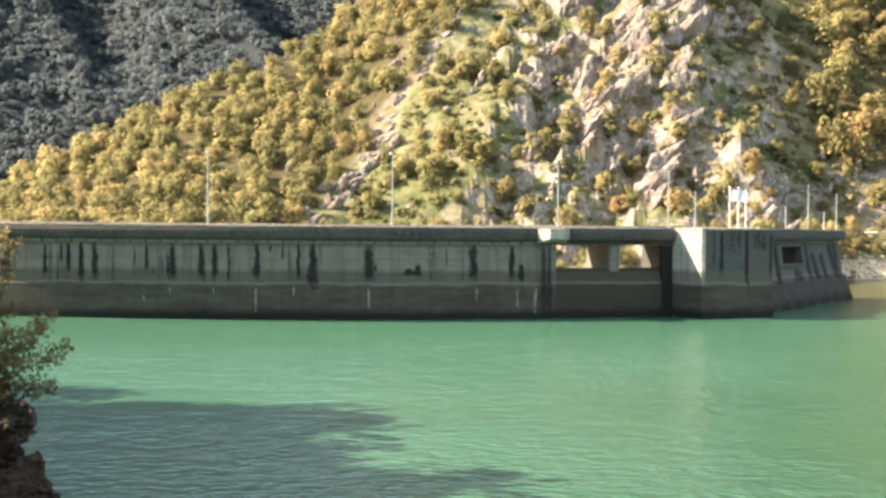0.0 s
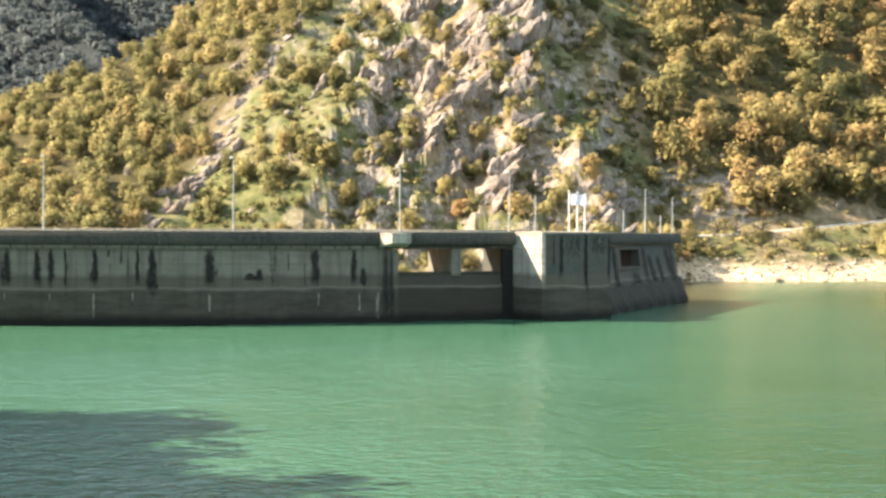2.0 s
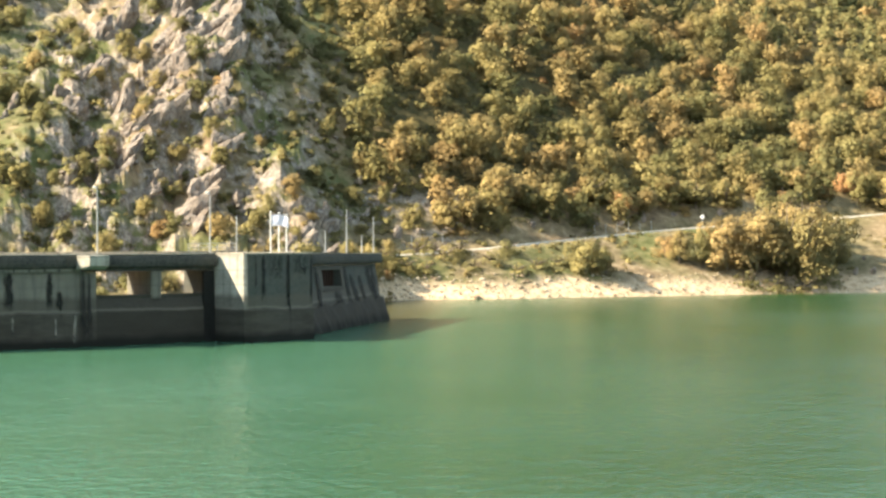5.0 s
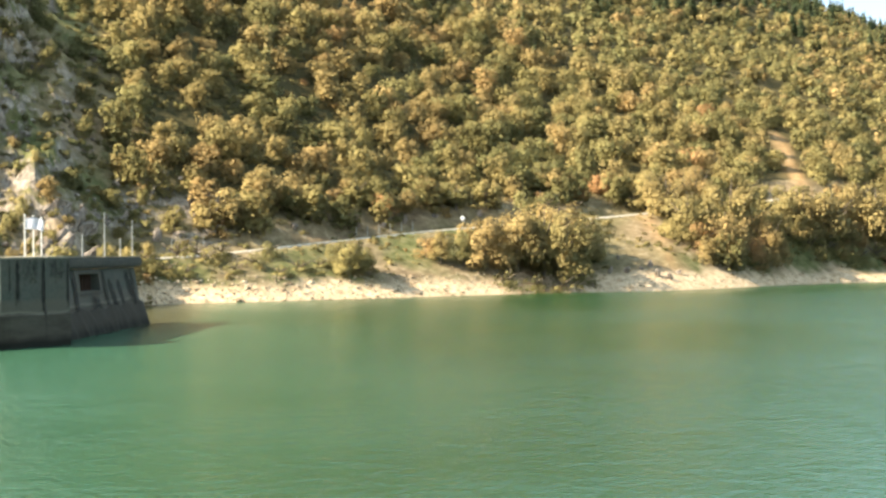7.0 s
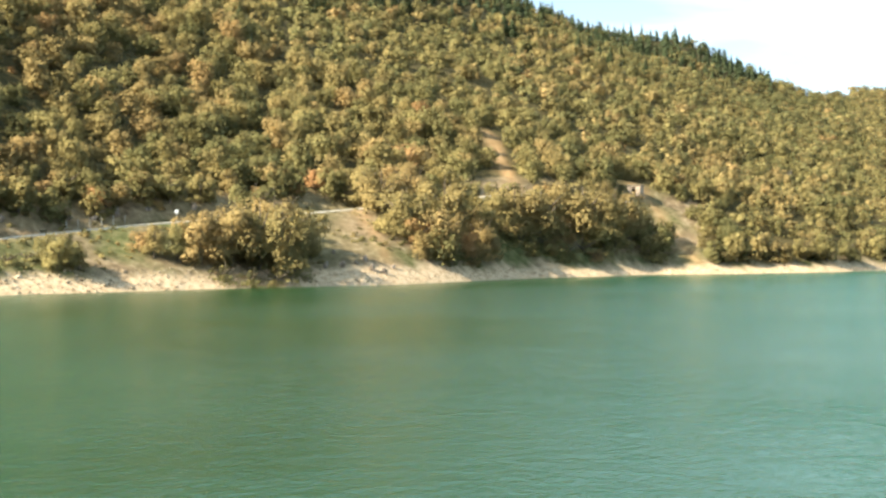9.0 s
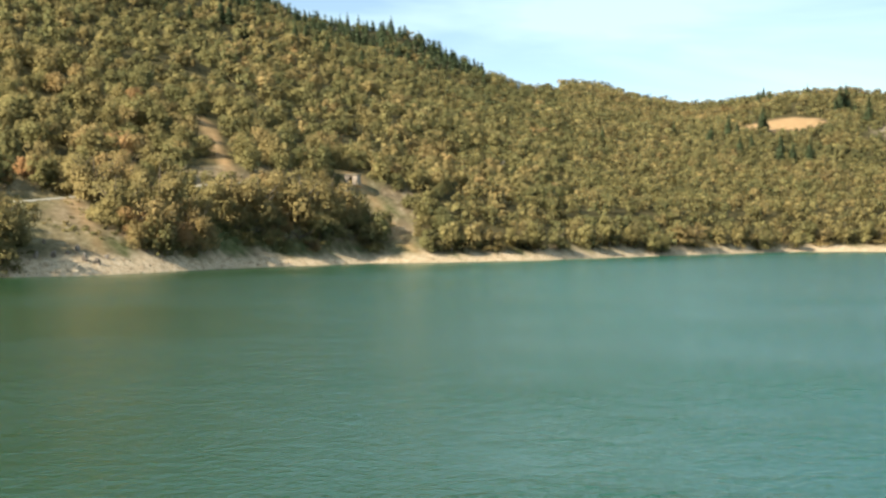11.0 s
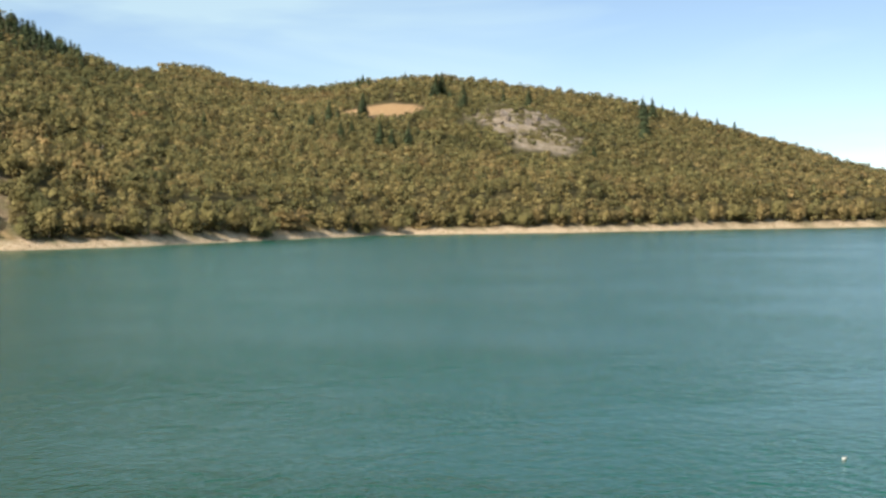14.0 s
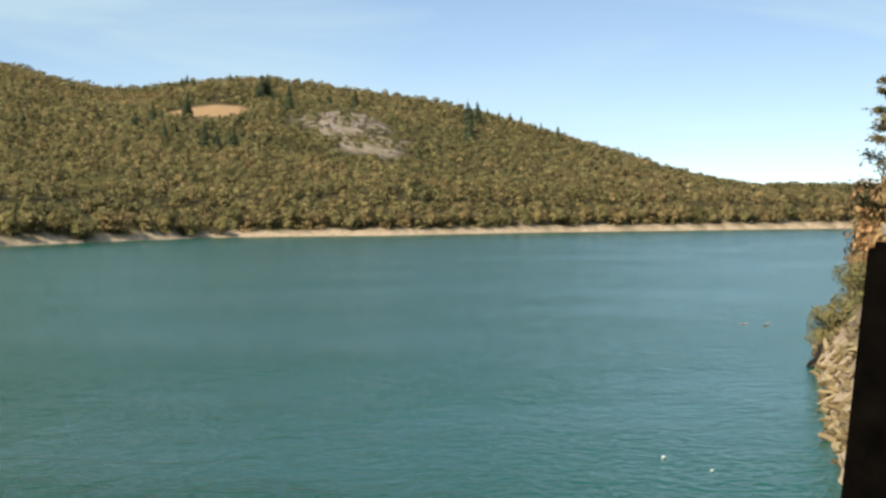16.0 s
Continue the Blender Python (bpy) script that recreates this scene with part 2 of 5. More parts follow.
# coping is much paler than the wall: sun on its top is in the colour
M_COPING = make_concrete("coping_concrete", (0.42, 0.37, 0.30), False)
M_ROCK = make_limestone()
M_STEEL = make_simple("galvanised_steel", (0.42, 0.43, 0.43), 0.45, 0.6, 0.15)
M_ROAD = make_simple("pale_gravel_road", (0.60, 0.55, 0.48), 0.95, 0, 0.2, 0.8, 0.1)

# ---- shape of the land ----


def hashed(ix, iy, seed):
    v = np.sin(ix * 127.1 + iy * 311.7 + seed * 74.7) * 43758.5453
    return v - np.floor(v)


def value_noise(x, y, seed=0):
    ix, iy = np.floor(x), np.floor(y)
    fx, fy = x - ix, y - iy
    fx, fy = fx * fx * (3 - 2 * fx), fy * fy * (3 - 2 * fy)
    a, b = hashed(ix, iy, seed), hashed(ix + 1, iy, seed)
    c, d = hashed(ix, iy + 1, seed), hashed(ix + 1, iy + 1, seed)
    return (a + (b - a) * fx) * (1 - fy) + (c + (d - c) * fx) * fy


def fbm(x, y, size, octaves=4, seed=0):
    """Rough noise about 0, between -0.5 and 0.5, with features of that many metres."""
    total, amp = 0.0, 0.5
    for k in range(octaves):
        total = total + amp * (value_noise(x / size * 2 ** k, y / size * 2 ** k, seed + k * 17) - 0.5)
        amp *= 0.5
    return total


def ridged(x, y, size, octaves=4, seed=0):
    total, amp = 0.0, 0.5
    for k in range(octaves):
        v = value_noise(x / size * 2 ** k, y / size * 2 ** k, seed + k * 13)
        total = total + amp * (1 - np.abs(2 * v - 1))
        amp *= 0.5
    return total


def table(*pairs):
    """A smooth function of the bearing through the pairs (bearing, value)."""
    xs, ys = np.array([p[0] for p in pairs], float), np.array([p[1] for p in pairs], float)
    fine = np.arange(-180, 180.01, 0.2)
    v = np.interp(fine, xs, ys)
    k = np.exp(-0.5 * (np.arange(-8, 9) / 2.6) ** 2)
    v = np.convolve(np.pad(v, 8, mode="edge"), k / k.sum(), mode="valid")
    return lambda b: np.interp(b, fine, v)


def step(v, lo, hi):
    t = np.clip((v - lo) / (hi - lo), 0, 1)
    return t * t * (3 - 2 * t)


# foot of the far slopes: the waterline from bearing 14 on, the gorge below the dam before it
FOOT_R = table((-180, 60), (-40, 130), (-24, 220), (-18, 235), (-8, 240), (-3, 255), (8, 255), (13, 255), (14.2, 297), (18, 301), (20.5, 309), (24.5, 321),
               (28.5, 338), (32.3, 346), (35, 367), (37, 390), (39, 405), (40.5, 416), (42.3, 438), (44.3, 441), (48.3, 467), (53, 532), (57.3, 606),
               (63.4, 633), (69.5, 708), (73.4, 749), (79.2, 827), (90, 950), (130, 300), (180, 60))
FOOT_Z = table((-180, 9), (-40, 9), (-24, -20), (-18, -25), (8, -25), (11, 3), (13.2, 2), (14.2, -0.6), (120, -0.6), (140, 9), (180, 9))
BANK_Z = table((-180, 10), (-40, 10), (-24, -14), (-18, -19.4), (8, -19.4), (11, 5), (14.2, 4.3), (24.5, 4.0), (29, 4.2), (34, 4.7),
               (38, 3.4), (50, 3.2), (63, 3.3), (70, 3.2), (74, 4.0), (84, 4.1), (120, 5), (140, 10), (180, 10))
ROAD_R = table((-180, 90), (-40, 160), (-24, 250), (-18, 262), (-8, 267), (-3, 282), (8, 282), (11, 293), (13, 311), (16.5, 320), (18.5, 327), (20.9, 340), (24.5, 360),
               (29.4, 385), (31.5, 397), (37.5, 432), (42, 480), (48, 500), (53, 570), (57, 640), (63, 668), (70, 745), (79, 865), (90, 985), (130, 340), (180, 90))
ROAD_Z = table((-180, 10.5), (-40, 10.5), (-24, -8), (-18, -6), (8, -6), (11, 6.5), (13, 7.6), (16.5, 8.6), (18.5, 9.7), (20.9, 11.1), (24.5, 13.3),
               (29.4, 15.6), (31.5, 17.0), (37.5, 21.8), (42, 20), (48, 10), (53, 9.5), (57, 10), (63, 11), (70, 9), (79, 8), (90, 8), (180, 10.5))
RIDGE_R = table((-180, 250), (-40, 330), (-24, 380), (-6.2, 380), (-3.8, 398), (0, 440), (6, 460), (10, 470), (14, 485), (20, 570), (26, 690), (32, 790),
                (37.5, 900), (40.5, 1000), (43.3, 1050), (48.4, 1100), (49.8, 1300), (84, 1300), (130, 600), (180, 250))
RIDGE_Z = table((-180, 14), (-40, 60), (-24, 0), (-18, 5), (-15.4, 13.3), (-13.4, 22), (-11.6, 27), (-8.9, 36), (-6.2, 44.6), (-3.8, 54),
                (0, 104), (6, 119), (10, 118), (14, 130), (20, 142), (32, 148), (36, 144), (37.5, 137), (40.5, 134), (43.3, 130), (46, 110), (48.2, 97),
                (49.8, 123), (51.5, 110), (53.9, 101), (56.3, 109), (58.3, 114), (61.3, 106), (65.2, 92), (67.4, 78), (69.5, 64),
                (73.4, 37), (75.8, 25), (79.2, 24), (90, 22), (180, 14))
BACK_R = table((-180, 500), (-24, 560), (-4, 560), (4, 700), (14, 900), (40, 1350), (84, 1700), (180, 500))
BACK_Z = table((-180, 12), (-40, 10), (-24, -20), (-5, -20), (2, 110), (14, 120), (40, 110), (50, 70), (60, 70), (70, 35), (84, 15), (180, 12))
FAR_R = table((-180, 2000), (-40, 1100), (-30, 1150), (-20, 1350), (-4, 1450), (10, 1600), (40, 2400), (180, 2000))
FAR_Z = table((-180, 60), (-60, 200), (-40, 300), (-28, 330), (-18, 350), (-9, 350), (-4, 330), (8, 230), (20, 150), (50, 60), (84, 25), (180, 60))


def land(x, y):
    """Height of the ground at x, y (arrays)."""
    x, y = np.asarray(x, float), np.asarray(y, float)
    b, r = np.degrees(np.arctan2(x, y)), np.hypot(x, y)
    r0, rr, zr = FOOT_R(b), ROAD_R(b), ROAD_Z(b)
    nodes = [(r0, FOOT_Z(b)), (r0 + 9 + 4 * step(b, 28, 34), BANK_Z(b)), (rr - 3, zr), (rr + 3, zr + 0.1), (rr + 9, zr + 4.5),
             (RIDGE_R(b), RIDGE_Z(b)), (BACK_R(b), BACK_Z(b)), (FAR_R(b), FAR_Z(b)), (np.full_like(r, 5000.0), FAR_Z(b) * 0.6)]
    h = nodes[0][1] - np.clip((r0 - r) * 0.4, 0, 11)
    for k in range(len(nodes) - 1):
        (ra, za), (rb, zb) = nodes[k], nodes[k + 1]
        t = np.clip((r - ra) / np.maximum(rb - ra, 0.5), 0, 1)
        h = h + (zb - za) * t
    rough = step(r, rr + 4, rr + 40)
    h = h + rough * (fbm(x, y, 90, 3, 1) * 13 + fbm(x, y, 18, 3, 5) * 3.5) * (1 - 0.6 * step(b, 46, 54))
    h = h + step(r, r0 - 4, r0 + 6) * fbm(x, y, 4, 3, 9) * (1.0 - 0.65 * step(b, 24, 34)) * (1 - np.clip(1.5 - np.abs(r - rr) / 4, 0, 1))
    # the crag behind the spillway
    crag = step(b, -6, 1) * (1 - step(b, 10, 12.5)) * step(r, 280, 303)
    h = h + crag * (ridged(x * 0.8 + y * 0.5, y * 0.35 - x * 0.2, 13, 4, 3) - 0.45) * (9 * step(b, 2, 4.5) + 3)
    h = h + crag * (ridged(x * 0.9 + y * 0.45, y * 0.55 - x * 0.5, 6.5, 3, 8) - 0.42) * (5.5 * step(b, 1.0, 3.5) + 1.2)
    h = h + crag * (ridged(x * 1.1 + y * 0.3, y * 0.5 - x * 0.6, 4.2, 3, 18) - 0.42) * (3.2 * step(b, 0.5, 3.0) + 0.8)
    u = 6 * b - 0.5 * (r - 300) + fbm(x, y, 34, 3, 51) * 34
    q = u / 11 - np.floor(u / 11)
    h = h + crag * (1.2 + 2.2 * step(b, 1.5, 4.5)) * (0.3 + 1.3 * value_noise(u / 11, r / 30, 52)) * (np.where(q < 0.74, q / 0.74, (1 - q) / 0.26) - 0.5)
    h = h + step(r, 650, 800) * (1 - step(b, -3, 2)) * (ridged(x + 0.4 * y, y * 0.35, 150, 3, 15) - 0.5) * 75
    # a spine of rock that falls off steeply on its far side, and a rocky knob on the far hill
    jag = fbm(x, y, 16, 3, 58)
    for at_r, at_b, wide, fall, high, r0_, r1_ in (((300, 330, 380, 430), (8.2, 8.7, 9.0, 8.0), 3.0, 1.4, 9.0, 314, 430), ((296, 318, 345, 380), (0.6, 1.5, 3.3, 4.8), 2.4, 1.3, 6.0, 292, 380),
                                                   ((300, 325, 350), (4.6, 5.4, 6.2), 1.6, 0.8, 5.0, 298, 352)):
        mid = np.interp(r, at_r, at_b) + jag * 1.6
        edge = np.where(b < mid, np.exp(-((b - mid) / wide) ** 2), 1 - step(b, mid, mid + fall))
        h = h + high * edge * step(r, r0_, r0_ + 18) * (1 - step(r, r1_ - 40, r1_))
    h = h + 9 * np.exp(-((b - 61.7) / 1.9) ** 2 - ((r - 985) / 70) ** 2)
    h = h + 7 * np.exp(-((b - 57.1) / 1.6) ** 2 - ((r - 1120) / 45) ** 2)
    # the bank on which the camera stands
    lb = np.interp(r, [0, 25, 45, 67, 100, 125, 185, 260], [-30, -22, -15.6, -14.6, -16, -18, -19.5, -24])
    rb_ = np.interp(r, [0, 30, 60, 67, 80, 95, 113, 135, 150, 200, 250, 400, 700], [120, 92, 79.9, 79.2, 78.8, 78.5, 78.2, 77.9, 78.4, 79.0, 79.5, 81, 84])
    left, right = np.radians(lb - b) * r, np.radians(b - rb_) * r
    side = np.maximum(np.minimum(left * 1.3, 5 + left * 0.55), np.minimum(right * 1.2, 3 + right * 0.35))
    side = np.minimum(side, 34) - 0.4 + fbm(x, y, 5, 3, 21) * 2.0
    behind = np.minimum(10.3 - (r - 6) * 0.75, 10.3)
    bank = np.maximum(behind, np.where((b < -10) | (b > 70), side, -20))
    bank = np.where((r > 700) | ((b < -13) & (r > 172)), -20, bank)
    near = np.where(r < 9, np.minimum(bank, 10.3), bank)
    return np.maximum(h, near)


def land1(x, y):
    return float(land(np.array([x]), np.array([y]))[0])


def polar(b, r):
    return r * math.sin(radians(b)), r * math.cos(radians(b))


def mesh_from(name, verts, faces, material, attrs=None, smooth=False):
    """One mesh from arrays: verts (n, 3), faces (m, 3 or 4)."""
    verts, faces = np.asarray(verts, np.float32), np.asarray(faces, np.int32)
    me = bpy.data.meshes.new(name)
    k = faces.shape[1]
    me.vertices.add(len(verts))
    me.vertices.foreach_set("co", verts.ravel())
    me.loops.add(faces.size)
    me.loops.foreach_set("vertex_index", faces.ravel())
    me.polygons.add(len(faces))
    me.polygons.foreach_set("loop_start", np.arange(0, faces.size, k, dtype=np.int32))
    me.update(calc_edges=True)
    for key, values in (attrs or {}).items():
        me.attributes.new(key, "FLOAT", "POINT").data.foreach_set("value", np.asarray(values, np.float32))
    if smooth:
        me.polygons.foreach_set("use_smooth", np.ones(len(faces), bool))
    me.materials.append(material)
    return me


def grid_faces(rows, cols):
    i = np.arange((rows - 1) * cols).reshape(rows - 1, cols)[:, :-1].ravel()
    return np.stack([i, i + 1, i + cols + 1, i + cols], 1)


def build_ground():
    bs = np.concatenate([np.linspace(-180, -44, 35), np.arange(-40, -20, 0.8), np.arange(-20, 1, 0.24), np.arange(1, 15, 0.16), np.arange(15, 84, 0.34), np.arange(84, 110, 0.8), np.linspace(110, 180, 18)])
    rs = np.concatenate([np.arange(0.0, 40, 2.5), np.arange(40, 160, 3.5), np.arange(160, 240, 10), np.arange(240, 280, 4), np.arange(280, 385, 1.7), np.arange(385, 440, 2.5), np.arange(440, 700, 4.0),
                         np.arange(700, 1000, 10), np.arange(1000, 1140, 4), np.arange(1140, 1400, 12), np.geomspace(1400, 4600, 24)])
    bb, rr = np.meshgrid(bs, rs, indexing="ij")
    x, y = rr * np.sin(np.radians(bb)), rr * np.cos(np.radians(bb))
    z = land(x, y)
    road_d = rr - ROAD_R(bb)
    shore = (1 - step(z, BANK_Z(bb) - 1.5 + fbm(x, y, 6, 2, 40) * 3.4, BANK_Z(bb) - 0.4 + fbm(x, y, 6, 2, 40) * 3.4)) * step(bb, 12, 13) * step(rr, 200, 240)
    shore = np.maximum(shore, (1 - step(z, 1.8, 3.2)) * (rr < 240))
    n = fbm(x, y, 9, 4, 30)
    rock = step(bb + n * 8, 1.5, 4) * (1 - step(bb + n * 6, 9.0, 11.5)) * step(n + 0.5, 0.50, 0.60) * step(rr, 270, 300)
    line = np.interp(rr, [275, 300, 313, 328, 345, 367, 420], [-9, -5.5, -4.3, -3.1, -1.9, 0.6, 6])
    slab = np.exp(-((bb - line - 0.5 + n * 2.2) / 0.75) ** 2) * step(fbm(x, y, 14, 2, 31), -0.12, 0.04)
    rock = np.maximum(rock, slab * (bb < 4) * (rr > 285) * (rr < 435))
    rock = np.maximum(rock, (1 - step(np.hypot((bb - 61.8) / 1.75, (rr - 945) / 90) + n * 0.9, 0.75, 1.15)) * 0.5)
    knob = 1 - step(np.hypot((bb - 61.8 - (945 - rr) / 120) / 1.75, (rr - 945) / 105) + n * 0.6, 0.85, 1.1)
    clay = 1 - step(np.hypot((bb - 56.8) / 1.55, (rr - 1024) / 44) + n * 0.5, 0.8, 1.1)
    clay = np.maximum(clay, np.exp(-((bb - np.interp(rr, [432, 480, 520], [37.4, 36.6, 36.2])) / 0.22) ** 2) * step(rr, 432, 436) * (1 - step(rr, 490, 500)))
    clay = np.maximum(clay, np.exp(-((bb - np.interp(rr, [449, 470, 490], [44.0, 42.6, 41.6])) / 0.32) ** 2) * step(rr, 449, 452) * (1 - step(rr, 492, 500)) * 0.6)
    clay = np.maximum(clay, np.exp(-((bb - np.interp(rr, [350, 375, 395], [33.3, 32.5, 31.8])) / 0.3) ** 2) * step(rr, 346, 350) * (1 - step(rr, 392, 398)) * 0.5)
    wood = np.maximum(step(bb, 12, 15) * np.maximum(step(road_d, 8, 16), step(bb, 43.8, 44.6) * step(rr - FOOT_R(bb), 9, 11)), step(line - bb, 0.0, 0.8) * (bb < 4))
    turf = step(bb - line, 0.2, 1.0) * (1 - step(bb, 3.5, 6)) * step(n, -0.06, 0.07) * (rr > 240)
    turf = np.maximum(turf, step(bb, 13.5, 14.5) * (1 - step(bb, 29, 31.5)) * step(road_d, -22, -16) * (1 - step(road_d, -4, -3)) * (0.2 + 0.6 * step(n + 0.5, 0.40, 0.62)))
    bare = 0.8 * np.exp(-((road_d - 8) / 5.0) ** 2) * step(bb, 13, 15) * (1 - step(bb, 40, 44))
    bare = np.maximum(bare, 0.75 * np.exp(-((bb - 31.6) / 1.5) ** 2) * step(rr, 345, 350) * (1 - step(rr, 395, 402)))
    steep = np.hypot(np.gradient(z, axis=1) / np.gradient(rr, axis=1), np.gradient(z, axis=0) / np.maximum(rr * np.radians(np.gradient(bb, axis=0)), 0.05))
    near_crag = step(bb, -4, 2) * (1 - step(bb, 11, 13)) * (rr > 275) * (rr < 440)
    rock = np.clip(rock * 0.5 + near_crag * step(steep + n * 0.7, 0.95, 1.5), 0, 1)
    rock = np.maximum(rock, 0.8 * step(bb, 12.2, 13.0) * (1 - step(bb, 16.0, 18.0)) * step(road_d, 2.5, 4) * (1 - step(road_d, 18, 24)) * step(n, -0.08, 0.06))
    shore = np.maximum(shore, knob * 0.3)
    rock = np.maximum(rock, knob)
    wood = np.maximum(wood, (bb < 0) * (rr > 430) * 1.0)
    v = np.stack([x, y, z], -1).reshape(-1, 3)
    f = grid_faces(len(bs), len(rs))[:, ::-1]
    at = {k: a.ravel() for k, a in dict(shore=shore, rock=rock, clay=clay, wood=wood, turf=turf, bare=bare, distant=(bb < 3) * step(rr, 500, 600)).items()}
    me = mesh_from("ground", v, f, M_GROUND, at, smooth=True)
    # broken rock keeps its sharp edges
    me.polygons.foreach_set("use_smooth", (rock.ravel()[f].mean(axis=1) < 0.12))
    ob = new("ground", me)
    return tagged(ob, "steep valley sides of grass, earth and pale limestone", "ground", kind="structure")


build_ground()

# ---- the dam's plan: an arch that bulges into the lake ----
ARCH, RADIUS = -5.0, 120.0
AXIS_N = Vector((math.sin(radians(ARCH)), math.cos(radians(ARCH)), 0))
AXIS_U = Vector((AXIS_N.y, -AXIS_N.x, 0))


def on_dam(s, out=0.0, z=0.0):
    """A point s metres along the crest (0 at the nearest place), out metres towards the lake, at height z."""
    a, k = s / RADIUS, RADIUS + out
    p = AXIS_N * (172.0 + RADIUS) + AXIS_U * (k * math.sin(a)) - AXIS_N * (k * math.cos(a))
    return Vector((p.x, p.y, z))


def dam_turn(s):
    """Turn about z of things that stand square to the crest at s."""
    return math.degrees(s / RADIUS) - ARCH


# the abutment wing, which bends back from the block to the shore, with its gate opening
WING_A = on_dam(52.4, 0.9)
WING_B = Vector((228.0 * math.sin(radians(13.8)), 228.0 * math.cos(radians(13.8)), 0))
WING_LONG = (WING_B - WING_A).length
WING_U = (WING_B - WING_A).normalized()
WING_N = Vector((WING_U.y, -WING_U.x, 0))


def on_wing(q, out=0.0, z=0.0):
    """A point q metres along the wing, out metres towards the lake; its crest falls a little towards the shore."""
    p = WING_A + WING_U * q + WING_N * out
    return Vector((p.x, p.y, z - 0.045 * max(0.0, z) * q / WING_LONG))


def wing_q(bearing):
    """How far along the wing its face is met at that bearing."""
    d = Vector((math.cos(radians(bearing)), -math.sin(radians(bearing)), 0))
    return -WING_A.dot(d) / WING_U.dot(d)


def build_water():
    bs = np.concatenate([np.arange(-60, 14, 0.5), np.arange(14, 130.1, 0.5)])
    rows, cols = len(bs), 60
    v = []
    for b in bs:
        if 10.6 < b < 13.8:
            far = on_wing(wing_q(b)).length + 2.0
        elif b < 13.6:
            ss = np.linspace(-90, 72, 300)
            a = ss / RADIUS
            px = AXIS_N.x * (172 + RADIUS) + AXIS_U.x * RADIUS * np.sin(a) - AXIS_N.x * RADIUS * np.cos(a)
            py = AXIS_N.y * (172 + RADIUS) + AXIS_U.y * RADIUS * np.sin(a) - AXIS_N.y * RADIUS * np.cos(a)
            far = float(np.interp(b, np.degrees(np.arctan2(px, py)), np.hypot(px, py))) + 1.0
        else:
            far = min(float(FOOT_R(b)), 1200) + 14
        for q in np.linspace(0, 1, cols):
            r = 10 + (far - 10) * q
            v.append((r * math.sin(radians(b)), r * math.cos(radians(b)), 0.0))
    v = np.array(v)
    vb, vr = np.degrees(np.arctan2(v[:, 0], v[:, 1])), np.hypot(v[:, 0], v[:, 1])
    # mask of the painted shadow that the dam's wing throws on the lake
    wing_shadow = 0.75 * np.exp(-((vb - 14.6) / 1.7) ** 4) * step(vr, 192 + 14 * np.abs(vb - 14.2), 226 + 14 * np.abs(vb - 14.2))
    ob = new("water", mesh_from("water", v, grid_faces(rows, cols)[:, ::-1], M_WATER, {"wing_shadow": wing_shadow}, smooth=True))
    return tagged(ob, "calm turbid green reservoir water with small ripples", "water", kind="structure")


build_water()


def part(name, bm, material, parent=None, label="", smooth=False):
    me = bpy.data.meshes.new(name)
    bmesh.ops.recalc_face_normals(bm, faces=bm.faces)
    bm.to_mesh(me)
    bm.free()
    if smooth:
        me.polygons.foreach_set("use_smooth", np.ones(len(me.polygons), bool))
    me.materials.append(material)
    ob = new(name, me)
    ob.parent = parent
    return tagged(ob, label)


def thing(name, m, label, category, group="", kind=""):
    ob = new(name)
    ob.matrix_world = m
    ob.empty_display_size = 0.3
    return tagged(ob, label, category, group, kind)


def box(bm, lo, hi, bevel=0.0):
    g = bmesh.ops.create_cube(bm, size=1.0)["verts"]
    for v in g:
        v.co = Vector([(lo[k] + hi[k]) / 2 + v.co[k] * (hi[k] - lo[k]) for k in range(3)])
    if bevel:
        bmesh.ops.bevel(bm, geom=list({e for v in g for e in v.link_edges}), offset=bevel, segments=1, affect="EDGES")


def tube(bm, points, radii, sides=8, caps=True):
    """A tapered tube along the points."""
    rings = []
    pts = [Vector(p) for p in points]
    for i, p in enumerate(pts):
        d = (pts[min(i + 1, len(pts) - 1)] - pts[max(i - 1, 0)]).normalized()
        a = d.orthogonal().normalized()
        c = d.cross(a)
        rings.append([bm.verts.new(p + (a * math.cos(q) + c * math.sin(q)) * radii[i]) for q in [2 * math.pi * k / sides for k in range(sides)]])
    for r0, r1 in zip(rings, rings[1:]):
        for k in range(sides):
            bm.faces.new((r0[k], r0[(k + 1) % sides], r1[(k + 1) % sides], r1[k]))
    if caps:
        bm.faces.new(rings[0][::-1])
        bm.faces.new(rings[-1])


def sweep(bm, stations, ring, at=None):
    """A solid along the dam, or along the line that at gives: ring(s) gives the (out, z) corners of the section at s."""
    rings = [[bm.verts.new((at or on_dam)(s, o, z)) for o, z in ring(s)] for s in stations]
    n = len(rings[0])
    for a, b in zip(rings, rings[1:]):
        for k in range(n):
            bm.faces.new((a[k], a[(k + 1) % n], b[(k + 1) % n], b[k]))
    bm.faces.new(rings[0][::-1])
    bm.faces.new(rings[-1])

# ---- the dam ----
TOP = 9.95
dam = thing("dam", Matrix.Identity(4), "grey concrete arch dam with dark water stains on its face", "dam")


def spread(a, b, d):
    n = max(1, round((b - a) / d))
    return [a + (b - a) * k / n for k in range(n + 1)]


bm = bmesh.new()
sweep(bm, spread(-78, 26.3, 1.5), lambda s: [(0, 8.05), (0.05, 3.75), (0.25, 3.65), (0.4, -8), (-7, -8), (-5, 8.05)])
part("main_wall", bm, M_WALL, dam)
bm = bmesh.new()
